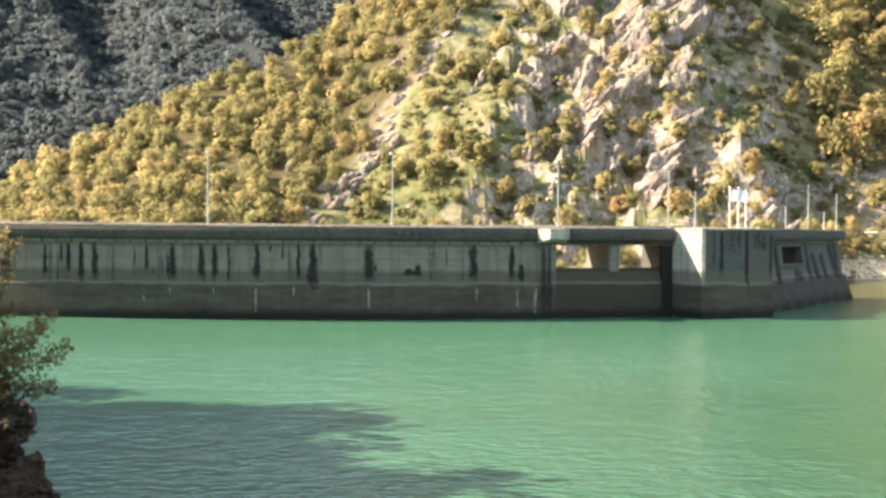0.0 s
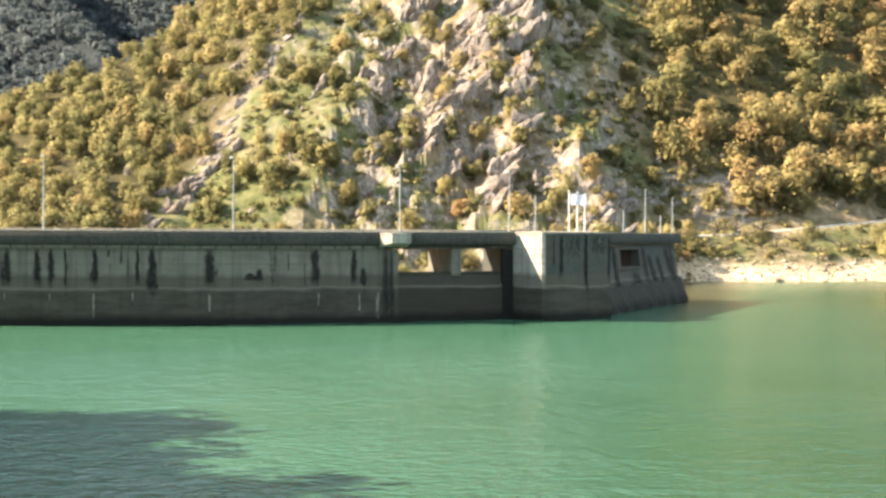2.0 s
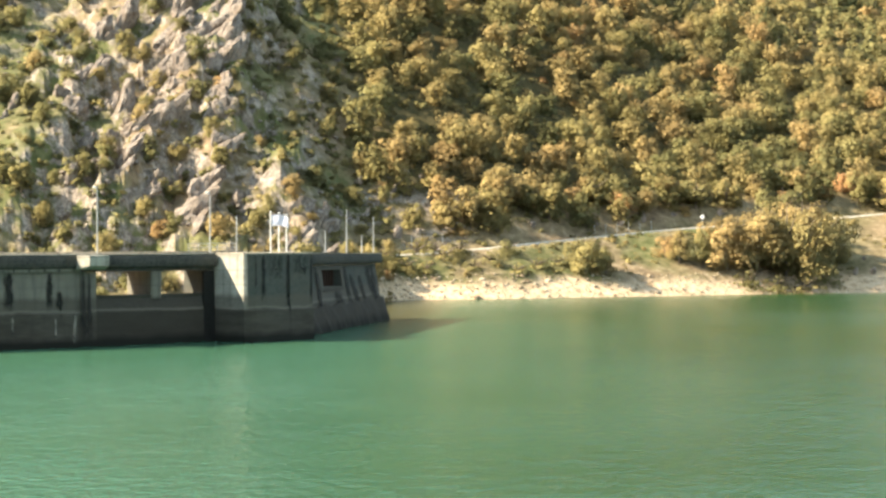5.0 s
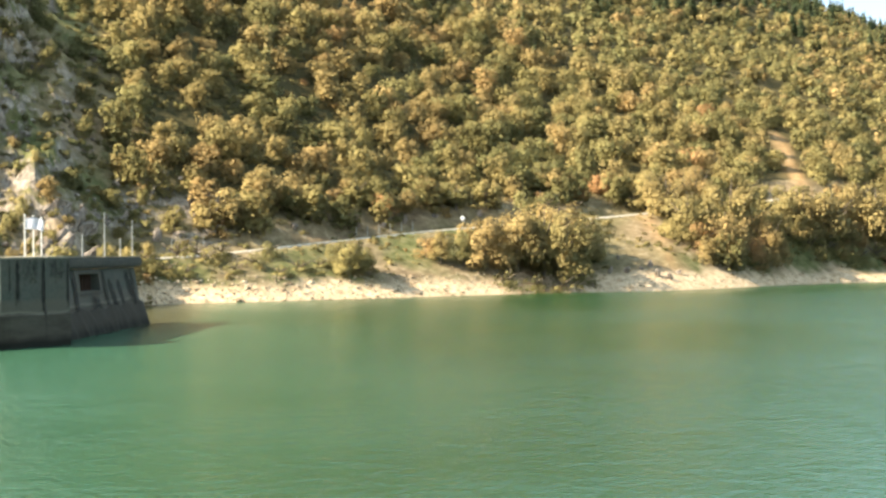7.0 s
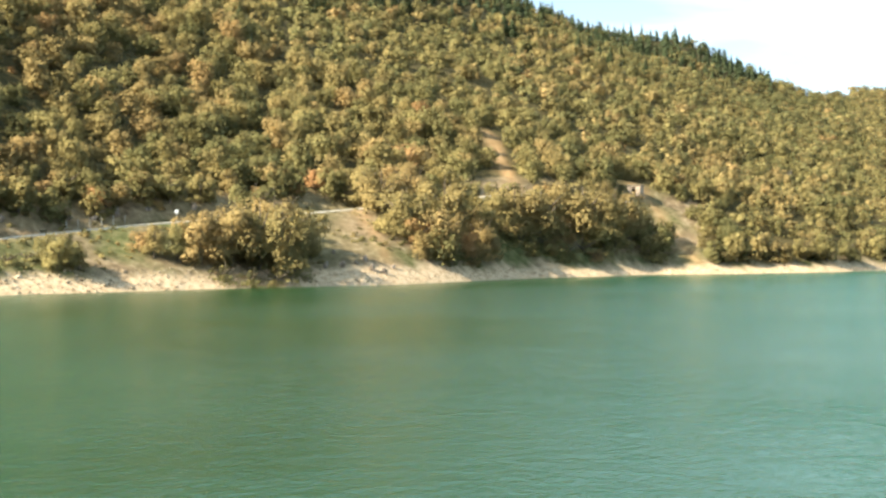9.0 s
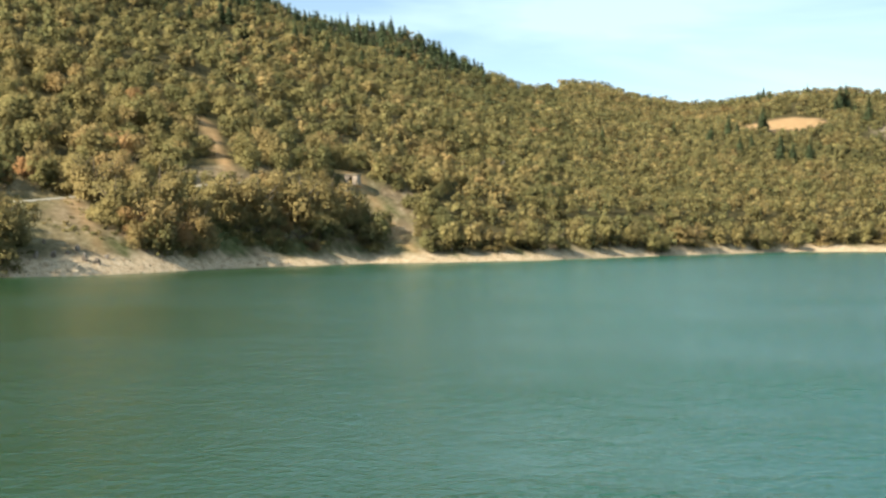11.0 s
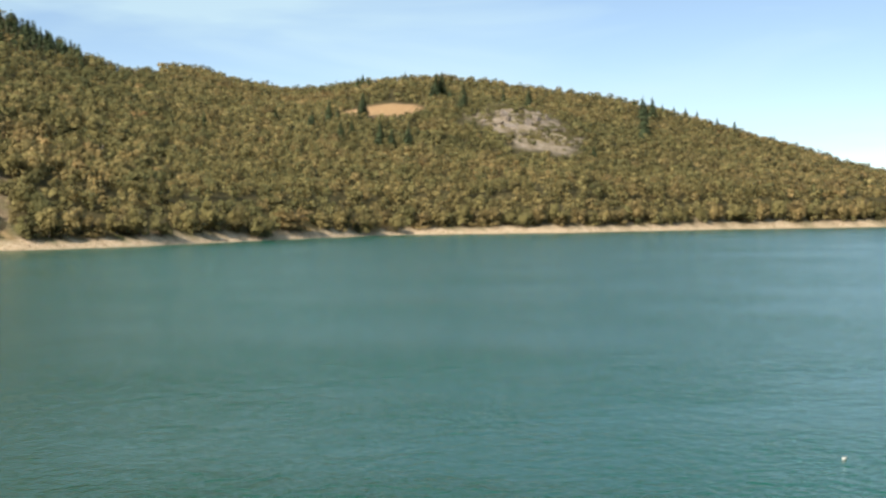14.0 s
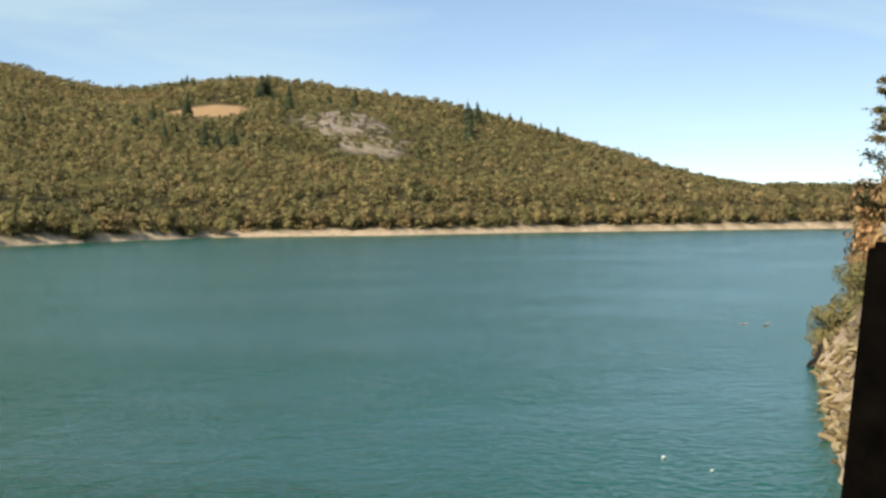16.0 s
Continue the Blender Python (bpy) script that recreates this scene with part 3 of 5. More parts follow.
sweep(bm, spread(-78, 26.3, 1.5), lambda s: [(0.3, 8.06), (0.3, 8.42), (-4.8, 8.42), (-4.8, 8.06)])
part("ledge", bm, M_WALL, dam)


def beam_ring(s):
    return [(0.35, 8.44), (0.62, 8.6), (0.72, 8.95), (0.72, 9.4), (0.62, 9.75), (0.3, 9.85), (-0.1, 9.85), (-0.1, 8.44)]


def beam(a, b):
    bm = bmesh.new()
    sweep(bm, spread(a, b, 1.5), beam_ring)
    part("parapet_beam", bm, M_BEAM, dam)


s = -78.0
while s < 25:
    beam(s, min(s + 11.36, 25.7))
    s += 11.4
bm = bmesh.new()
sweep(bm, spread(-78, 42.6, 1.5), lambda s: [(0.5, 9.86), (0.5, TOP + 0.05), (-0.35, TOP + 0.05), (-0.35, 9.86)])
part("coping", bm, M_COPING, dam, "coping with sunlight put into its pale colour")
bm = bmesh.new()
sweep(bm, spread(-78, 52, 1.5), lambda s: [(-0.36, 8.5), (-0.36, 9.2), (-6.0, 9.2), (-6.0, 8.5)])
part("roadway", bm, M_ROAD, dam)
bm = bmesh.new()
sweep(bm, spread(-78, 52, 1.5), lambda s: [(-6.01, 8.3), (-6.01, 10.15), (-6.35, 10.15), (-6.35, 8.3)])
part("downstream_parapet", bm, M_COPING, dam)
# spillway: bridge beam, sill wall, piers
beam(28.5, 42.7)
bm = bmesh.new()
sweep(bm, spread(28.2, 42.7, 1.5), lambda s: [(0.0, 8.06), (0.0, 8.43), (-6, 8.43), (-6, 8.06)])
part("bridge_slab", bm, M_BEAM, dam)
bm = bmesh.new()
sweep(bm, spread(27.0, 43.0, 1.5), lambda s: [(-0.4, 5.1), (-0.25, 5.45), (-1.2, 5.5), (-3.5, 4.6), (-6, -8), (0.1, -8), (0.0, 3.6)])
part("spillway_sill", bm, M_SILL, dam)
bm = bmesh.new()
sweep(bm, [26.31, 26.8, 27.4, 28.15], lambda s: [(0.15 - (s - 26.3) * 0.1, 8.04), (0.25, -8), (-6, -8), (-6, 8.04)])
part("spillway_pier", bm, M_WALL, dam)
bm = bmesh.new()
sweep(bm, [34.75, 34.95, 35.4, 35.85, 36.05], lambda s: [(-0.35 + 0.35 * (1 - ((s - 35.4) / 0.66) ** 2), 8.04), (-0.3 + 0.35 * (1 - ((s - 35.4) / 0.66) ** 2), 5.0), (-6, 5.0), (-6, 8.04)])
part("spillway_pier", bm, M_WALL, dam)
# corbel, its sunlit look painted with the paler concrete
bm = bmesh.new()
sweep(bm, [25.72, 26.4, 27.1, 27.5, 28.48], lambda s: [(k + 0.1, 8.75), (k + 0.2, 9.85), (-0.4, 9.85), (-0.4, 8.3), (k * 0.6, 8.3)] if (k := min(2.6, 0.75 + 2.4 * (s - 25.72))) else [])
part("sunlit_corbel", bm, M_SUNLIT, dam, "corbel block on the parapet with sunlight put into its colour")


# the intake block with its rounded nose
def block_out(s):
    """How far the block stands out: a deep return on its near side, then a rounded corner."""
    if s < 43.75:
        return -1.0 + 5.2 * max(0.0, s - 42.75)
    return 4.2 + 0.6 * math.sin(min(1.0, (s - 43.75) / 1.2) * math.pi / 2)


bm = bmesh.new()
st = [42.75, 43.0, 43.25, 43.5, 43.75, 43.9, 44.1, 44.4, 44.95] + spread(46, 53.0, 1.2)
sweep(bm, st, lambda s: [(block_out(s), TOP - 0.1), (block_out(s) + 0.05, 3.7), (block_out(s) + 0.2, 3.6), (block_out(s) + 0.35, -8), (-6.4, -8), (-6.4, TOP - 0.1)])
part("intake_block", bm, M_ALGAE, dam, smooth=False)
# thin pale skin added to paint sunlight on the block's near return
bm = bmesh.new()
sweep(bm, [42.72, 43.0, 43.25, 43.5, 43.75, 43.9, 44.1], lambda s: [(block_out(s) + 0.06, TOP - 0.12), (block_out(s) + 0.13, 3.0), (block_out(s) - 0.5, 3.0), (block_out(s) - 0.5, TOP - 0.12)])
part("sunlit_nose", bm, M_SUNLIT, dam, "intake block's near return with sunlight put into its pale colour")
bm = bmesh.new()
sweep(bm, st, lambda s: [(block_out(s) + 0.12, TOP - 0.1), (block_out(s) + 0.12, TOP + 0.1), (-0.35, TOP + 0.1), (-0.35, TOP - 0.1)])
part("coping", bm, M_COPING, dam)
# the abutment wing with its gate opening
def wing_wall(a, b, z0, z1):
    """A piece of the battered wing wall."""
    bm = bmesh.new()
    sweep(bm, spread(a, b, 2.0), lambda q: [(wing_out(z1), z1), (wing_out(z0), z0), (-7, z0), (-7, z1)], on_wing)
    part("wing_wall", bm, M_ALGAE, dam)


def wing_out(z):
    return 1.25 - 0.15 * min(8.3, z)


GATE_A, GATE_B = wing_q(11.83), wing_q(12.50)
for a, b, z0, z1 in ((0.0, GATE_A, 3.0, 8.3), (GATE_B, WING_LONG, 3.0, 8.3), (GATE_A, GATE_B, 3.0, 5.55), (GATE_A, GATE_B, 7.75, 8.3), (0.0, WING_LONG, -8.0, 2.99)):
    wing_wall(a, b, z0, z1)
M_RUST = make_simple("rusty_gate_steel", (0.050, 0.026, 0.017), 0.85)
bm = bmesh.new()
sweep(bm, [GATE_A, GATE_B], lambda q: [(-0.9, 5.56), (-0.9, 7.74), (-1.2, 7.74), (-1.2, 5.56)], on_wing)
gate = part("gate", bm, M_RUST, dam, "dark rusty gate")
for k in range(7):
    q = GATE_A + (GATE_B - GATE_A) * (k + 0.6) / 7.2
    bm = bmesh.new()
    sweep(bm, [q, q + 0.3], lambda q: [(-0.6, 5.57), (-0.6, 7.73), (-0.89, 7.73), (-0.89, 5.57)], on_wing)
    part("bar", bm, M_RUST, gate)
# raised concrete surround of the gate
for a, b, z0, z1 in ((GATE_A - 1.6, GATE_A - 0.02, 5.2, 8.1), (GATE_B + 0.02, GATE_B + 1.2, 5.2, 8.1), (GATE_A, GATE_B, 7.76, 8.1), (GATE_A, GATE_B, 5.0, 5.54)):
    bm = bmesh.new()
    sweep(bm, [a, b], lambda q, z0=z0, z1=z1: [(wing_out(z1) + 0.12, z1), (wing_out(z0) + 0.12, z0), (-0.5, z0), (-0.5, z1)], on_wing)
    part("gate_surround", bm, M_SILL, dam)
bm = bmesh.new()
sweep(bm, spread(1.0, WING_LONG + 1.0, 2.0), lambda q: [(o + 0.1, z) for o, z in beam_ring(q)], on_wing)
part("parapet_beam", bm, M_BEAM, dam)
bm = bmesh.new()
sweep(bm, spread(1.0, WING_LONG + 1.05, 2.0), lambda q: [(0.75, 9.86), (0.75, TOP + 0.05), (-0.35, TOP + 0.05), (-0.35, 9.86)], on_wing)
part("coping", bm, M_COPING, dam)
bm = bmesh.new()
sweep(bm, spread(0.0, WING_LONG + 1.0, 2.0), lambda q: [(-0.36, 8.31), (-0.36, 9.2), (-7.0, 9.2), (-7.0, 8.31)], on_wing)
part("roadway", bm, M_ROAD, dam)
# sloping foot of the wing
bm = bmesh.new()
sweep(bm, spread(3.0, WING_LONG + 1.2, 1.6), lambda q: [(0.9, 3.3 - 0.25 * math.sin(q * 0.9)), (1.45, 1.7 + 0.2 * math.sin(q * 1.3)), (1.9 + 0.2 * math.sin(q * 1.1), -0.5), (2.0, -8), (-4, -8), (-4, 3.0)], on_wing)
part("apron", bm, M_APRON, dam, "dark sloping foot of the wing")

# ---- plants ----


def crown_cards(rng, count, size, lobes, wide, high, skirt, corners=4, even=0.66, rough=0.16):
    """Leaf sprays of a broad crown of radius wide and height high: (count, corners, 3), base of the crown at skirt."""
    cs = []
    for k in range(lobes):
        a = rng.uniform(0, 2 * math.pi)
        q = math.sqrt(rng.uniform(0, 1)) * 0.66 * wide
        zc = skirt + high * rng.uniform(0.14, 0.86) * (1 - 0.30 * q / wide)
        cs.append((q * math.cos(a), q * math.sin(a), zc, wide * rng.uniform(0.26, 0.46), high * rng.uniform(0.12, 0.23)))
    cs = np.array(cs)
    pick = cs[rng.integers(0, lobes, count)]
    d = rng.normal(size=(count, 3))
    d[:, 2] = d[:, 2] * 0.9 + 0.3
    d /= np.linalg.norm(d, axis=1, keepdims=True)
    shell = rng.uniform(0.72, 1.08, (count, 1))
    c = pick[:, :3] + d * shell * np.stack([pick[:, 3], pick[:, 3], pick[:, 4]], 1)
    nrm = d + rng.normal(size=(count, 3)) * 2.1 * rough + np.array([0, 0, 0.2])
    nrm /= np.linalg.norm(nrm, axis=1, keepdims=True)
    t = np.cross(nrm, rng.normal(size=(count, 3)))
    t /= np.linalg.norm(t, axis=1, keepdims=True)
    u = np.cross(nrm, t)
    s = size * rng.uniform(0.6, 1.2, (count, 1))
    k = rng.uniform(0.6, 1.0, (4, count, 1))
    if corners == 3:
        q = np.stack([c - t * s * k[0], c + (t * 0.5 - u * 0.8) * s * k[1], c + (t * 0.5 + u * 0.8) * s * k[2]], 1)
    else:
        q = np.stack([c - t * s * k[0], c - u * s * 0.7 * k[1], c + t * s * k[2], c + u * s * 0.7 * k[3]], 1)
    whole = c - np.array([0, 0, skirt + high * 0.45])
    whole /= np.array([wide, wide, high * 0.55])
    out = d * 0.40 + whole * 0.5 + rng.normal(size=(count, 3)) * rough + np.array([0, 0, even])
    out /= np.linalg.norm(out, axis=1, keepdims=True)
    return np.concatenate([q, np.repeat(out[:, None, :], corners, 1)], 2)


def cone_cards(rng, count, size, wide, high):
    """Needle sprays of a conifer: tiers that narrow upwards."""
    z = 1 - np.sqrt(rng.uniform(0.0, 1, count))
    a = rng.uniform(0, 2 * math.pi, count)
    tier = 0.75 + 0.25 * np.cos(z * 42)
    q = wide * (1 - z) * tier * np.sqrt(rng.uniform(0.35, 1, count)) + 0.05
    c = np.stack([q * np.cos(a), q * np.sin(a), high * (0.1 + 0.9 * z)], 1)
    t = np.stack([np.cos(a), np.sin(a), np.full(count, -0.45)], 1)
    u = np.stack([-np.sin(a), np.cos(a), rng.uniform(-0.4, 0.4, count)], 1)
    s = size * rng.uniform(0.6, 1.2, (count, 1)) * (0.45 + 0.55 * (1 - z))[:, None]
    q = np.stack([c - t * s, c - u * s * 0.55, c + t * s, c + u * s * 0.55], 1)
    out = np.stack([np.cos(a), np.sin(a), np.full(count, 0.4)], 1) / 1.08
    return np.concatenate([q, np.repeat(out[:, None, :], 4, 1)], 2)


def turn_outward(me, out):
    me.attributes.new("outward", "FLOAT_VECTOR", "POINT").data.foreach_set("vector", np.asarray(out, np.float32).ravel())
    return me


def wood_object(name, protos, spots, rng, material, label, category):
    """One sheet of woodland: spots are rows x, y, z, scale, stretch, tint."""
    vs, ts, os_ = [], [], []
    which = rng.integers(0, len(protos), len(spots))
    for w, (x, y, z, s, k, tint) in zip(which, spots):
        a = rng.uniform(0, 2 * math.pi)
        p = protos[w].reshape(-1, 6)
        c, n = math.cos(a) * s, math.sin(a) * s
        vs.append(np.stack([p[:, 0] * c - p[:, 1] * n + x, p[:, 0] * n + p[:, 1] * c + y, p[:, 2] * s * k + z], 1).astype(np.float32))
        os_.append(np.stack([p[:, 3] * c / s - p[:, 4] * n / s, p[:, 3] * n / s + p[:, 4] * c / s, p[:, 5]], 1).astype(np.float32))
        ts.append(np.full(len(p), tint, np.float32))
    v = np.concatenate(vs)
    me = mesh_from(name, v, np.arange(len(v), dtype=np.int32).reshape(-1, protos[0].shape[1]), material, {"tint": np.concatenate(ts)})
    return tagged(new(name, turn_outward(me, np.concatenate(os_))), label, category, kind="stuff")


def scatter(rng, b0, b1, r0, r1, gap):
    """Uneven points, about gap metres apart, between two bearings and two distances."""
    area = math.radians(b1 - b0) * (r1 * r1 - r0 * r0) / 2
    n = int(2.2 * area / gap ** 2)
    r = np.sqrt(rng.uniform(r0 * r0, r1 * r1, n))
    b = rng.uniform(b0, b1, n)
    # drop those that crowd a neighbour
    x, y = r * np.sin(np.radians(b)), r * np.cos(np.radians(b))
    keep, cells = [], {}
    for i in range(n):
        cx, cy = int(x[i] // gap), int(y[i] // gap)
        if all((x[i] - x[j]) ** 2 + (y[i] - y[j]) ** 2 > (0.78 * gap) ** 2 for dx in (-1, 0, 1) for dy in (-1, 0, 1) for j in cells.get((cx + dx, cy + dy), ())):
            keep.append(i)
            cells.setdefault((cx, cy), []).append(i)
    return b[keep], r[keep], x[keep], y[keep]


rng = np.random.default_rng(7)
NEAR = [crown_cards(rng, 720, 0.45, 30, 3.1, 6.4, -0.6, 3) for _ in range(8)]
MIDDLE = [crown_cards(rng, 190, 0.78, 18, 3.5, 6.2, -0.6, 3) for _ in range(8)]
DISTANT = [crown_cards(rng, 64, 1.35, 9, 4.2, 5.4, -0.6, 3, 1.0, 0.06) for _ in range(8)]
SHORE = [crown_cards(rng, 120, 1.08, 13, 3.7, 6.2, -0.6, 3, 0.8, 0.08) for _ in range(8)]
BUSH = [crown_cards(rng, 110, 0.36, 8, 1.5, 1.7, -0.4, 3, 0.6) for _ in range(6)]
CONE = [cone_cards(rng, 80, 1.5, 2.2, 9.0) for _ in range(5)]


def tints(rng, x, y, base, spread_):
    """How far each tree has turned; beside the dam the tint is raised to paint a brighter-lit slope."""
    b = np.degrees(np.arctan2(x, y))
    base = base + 0.11 * step(b, 11, 13) * (1 - step(b, 21, 28))
    return np.clip(base + fbm(x, y, 60, 2, 77) * 0.4 + fbm(x, y, 210, 2, 78) * 0.45 + rng.normal(0, spread_, len(x)), 0, 0.86)


def wood(name, b0, b1, r0, r1, gap, protos, keep, base, label, lo=0.7, hi=1.3, material=M_LEAF_WOOD, spread_=0.18, sink=0.3):
    b, r, x, y = scatter(rng, b0, b1, r0, r1, gap)
    ok = keep(b, r, x, y)
    b, r, x, y = b[ok], r[ok], x[ok], y[ok]
    if not len(x):
        return
    s = rng.uniform(lo, hi, len(x))
    spots = np.stack([x, y, land(x, y) - sink, s, rng.uniform(0.85, 1.2, len(x)), tints(rng, x, y, base, spread_)], 1)
    wood_object(name, protos, spots, rng, material, label, "trees" if name in ("woodland", "pinewood") else "bushes")


def hill_right(b, r, x, y):
    d = r - ROAD_R(b)
    gap = np.hypot((b - 21.2) / 1.0, (r - 470) / 10) < 1
    scar = (np.abs(b - np.interp(r, [432, 500], [37.4, 36.3])) < 0.45) & (r < 500)
    hut = np.hypot((b - 41.75) / 0.6, (r - 470) / 16) < 1
    path = (np.abs(b - np.interp(r, [449, 490], [44.0, 41.6])) < 0.6) & (r < 495)
    pines = (b > 30) & (b < 46.5) & (r > RIDGE_R(b) - 110 - 300 * fbm(x, y, 90, 3, 65)) & (fbm(x, y, 22, 2, 69) > -0.06)
    meadow = np.hypot((b - 36.3) / 0.6, (r - 442) / 10) < 1
    low = (b > 33.2) & (r > FOOT_R(b) + 12) & (np.abs(d) > 3.5) & ~((b < 34.4) & (r < 362))
    return ((d > 6.0 + 10 * (1 - step(b, 14.8, 16.8)) + 1.5 * step(31.5 - b, 0, 1.5) + 8 * fbm(x, y, 20, 2, 61)) | low) & ~gap & ~scar & ~path & ~meadow & ~hut & ~pines & (r < RIDGE_R(b) + 30)


def hill_far(b, r, x, y):
    field = np.hypot((b - 56.8) / 1.55, (r - 1014) / 62) < 1
    crag = np.hypot((b - 61.8 - (945 - r) / 120) / 1.75, (r - 930) / 122) < 1.0 + fbm(x, y, 25, 2, 62)
    path = (np.abs(b - np.interp(r, [449, 490], [44.0, 41.6])) < 0.6) & (r < 495)
    return (r > FOOT_R(b) + 10) & ~field & ~crag & ~path & ~(np.hypot((b - 46.8) / 0.8, (r - 606) / 16) < 1) & (r < RIDGE_R(b) + 40)


def spur_left(b, r, x, y):
    line = np.interp(r, [275, 300, 313, 328, 345, 367, 420], [-9, -5.5, -4.3, -3.1, -1.9, 0.6, 6])
    return (b < line + fbm(x, y, 12, 2, 63) * 1.5) & (land(x, y) > 1)


def crag_side(b, r, x, y):
    line = np.interp(r, [275, 300, 313, 328, 345, 367, 420], [-9, -5.5, -4.3, -3.1, -1.9, 0.6, 6])
    return (b > line + 1) & (fbm(x, y, 24, 3, 64) > -0.11 - 0.3 * step(b, 9, 12) - 0.07 * (1 - step(b, -1, 2)))


def scrub_side(b, r, x, y):
    line = np.interp(r, [275, 300, 313, 328, 345, 367, 420], [-9, -5.5, -4.3, -3.1, -1.9, 0.6, 6])
    return (b > line + 1) & (fbm(x, y, 15, 3, 68) > -0.07 - 0.2 * step(b, 9.5, 11) - 0.10 * (1 - step(b, 0, 2)) * (1 - step(r, 322, 340)) + 0.05 * (1 - step(b, 0, 2)) * step(r, 330, 345) + 0.10 * step(b, 4.5, 5.5) * (1 - step(b, 8.6, 9.3)))


wood("woodland", 13, 45, 320, 520, 6.3, NEAR, hill_right, 0.22, "dense mixed woodland turning yellow and brown in autumn", 0.9, 1.7)
wood("woodland", 13, 49, 520, 780, 7.2, MIDDLE, hill_right, 0.17, "dense mixed woodland on the upper slope", 0.8, 1.5)
wood("woodland", 20, 49, 780, 1130, 7.4, DISTANT, hill_right, 0.14, "dense mixed woodland near the ridge", 1.0, 1.5, M_LEAF_FAR)
wood("woodland", 44, 84, 440, 800, 5.8, SHORE, hill_far, 0.24, "dense olive-green woodland along the lake shore", 0.8, 1.25, M_LEAF_FAR, 0.13)
wood("woodland", 49, 84, 800, 1345, 6.4, DISTANT, hill_far, 0.27, "dense olive-green woodland on a far hill", 0.8, 1.4, M_LEAF_FAR, 0.1)
wood("woodland", -20, 2, 265, 430, 5.0, NEAR, spur_left, 0.20, "dense yellow-green woodland on the spur behind the dam", 0.7, 1.15)
wood("woodland", -24, -2, 620, 1450, 6.6, DISTANT, lambda b, r, x, y: (land(x, y) - 4) / r > (RIDGE_Z(b) - 12) / RIDGE_R(b) - 0.03, 0.05, "woodland on the far mountain, haze and shade put into its colour", 1.0, 1.7, M_HAZY_WOOD)
wood("undergrowth", 12, 30, 322, 470, 3.3, BUSH, hill_right, 0.22, "low undergrowth between the trees of the slope", 0.8, 1.7)
wood("scrub", -5, 14.5, 282, 435, 6.2, NEAR, crag_side, 0.12, "scattered trees and scrub among the rocks", 0.4, 1.0, spread_=0.18)
wood("scrub", -6, 14.5, 278, 420, 2.6, BUSH, scrub_side, 0.10, "low scrub among the rocks", 0.5, 1.7, spread_=0.16)
wood("scrub", 13.2, 33.5, 300, 410, 2.3, BUSH, lambda b, r, x, y: (np.abs(r - ROAD_R(b)) > 3.5) & (r > FOOT_R(b) + 9) & (r < ROAD_R(b) + 5 + 11 * (b < 17.5)) & (fbm(x, y, 11, 2, 66) > -0.03 - 0.09 * (b < 18.5)), 0.14, "low bushes on the grassy bench above the shore", 0.3, 1.1)
wood("pinewood", 30, 46.5, 560, 1075, 7.0, CONE, lambda b, r, x, y: (r > RIDGE_R(b) - 120 - 320 * fbm(x, y, 90, 3, 65)) & (r < RIDGE_R(b) + 25), 0.5, "dark conifers along the ridge", 0.6, 1.15, M_NEEDLE)
wood("scrub", 59.8, 64.6, 850, 1050, 6.5, BUSH, lambda b, r, x, y: fbm(x, y, 20, 2, 67) > -0.04, 0.0, "dark bushes on the far rocky knob", 1.2, 2.6)

# ---- single trees ----


def card_mesh(name, cards, material):
    v = cards.reshape(-1, cards.shape[2])
    out = v[:, 3:] if v.shape[1] == 6 else v - v.mean(axis=0) + np.array([0, 0, 0.3])
    out = out / np.linalg.norm(out, axis=1, keepdims=True)
    return turn_outward(mesh_from(name, v[:, :3], np.arange(len(v)).reshape(-1, 4), material), out)


def tree_model(rng, wide, high, skirt, material, label, sprays=1000, size=0.38):
    """A broadleaf tree of its natural size: tapered trunk with limbs, and a crown of many leaf sprays."""
    top = thing("broadleaf_tree", Matrix.Identity(4), label, "tree", "trees along the shore and road")
    bm = bmesh.new()
    lean = Vector((rng.uniform(-0.3, 0.3), rng.uniform(-0.3, 0.3), 0))
    fork = skirt + high * 0.3
    tube(bm, [(0, 0, -0.8), lean * 0.3 + Vector((0, 0, fork * 0.5)), lean + Vector((0, 0, fork)), lean * 1.5 + Vector((0, 0, skirt + high * 0.75))],
         [0.045 * wide + 0.08, 0.035 * wide + 0.06, 0.03 * wide + 0.04, 0.02], 7)
    for k in range(6):
        a = 2 * math.pi * k / 6 + rng.uniform(-0.4, 0.4)
        z = fork * rng.uniform(0.7, 1.25)
        o = Vector((math.cos(a), math.sin(a), 0))
        tube(bm, [lean * 0.8 + Vector((0, 0, z)), lean + o * wide * 0.35 + Vector((0, 0, z + high * 0.16)), lean + o * wide * 0.72 + Vector((0, 0, z + high * rng.uniform(0.2, 0.4)))],
             [0.022 * wide + 0.03, 0.015 * wide + 0.02, 0.012], 5)
    part("trunk", bm, M_BARK, top)
    cards = np.concatenate([crown_cards(rng, sprays, size, 15, wide, high, skirt - 0.6), crown_cards(rng, sprays // 2, size * 0.9, 10, wide * 1.05, high * 0.6, skirt - 0.9)])
    crown = new("crown", card_mesh("crown", cards, material))
    crown.parent = top
    return top


rt = np.random.default_rng(11)
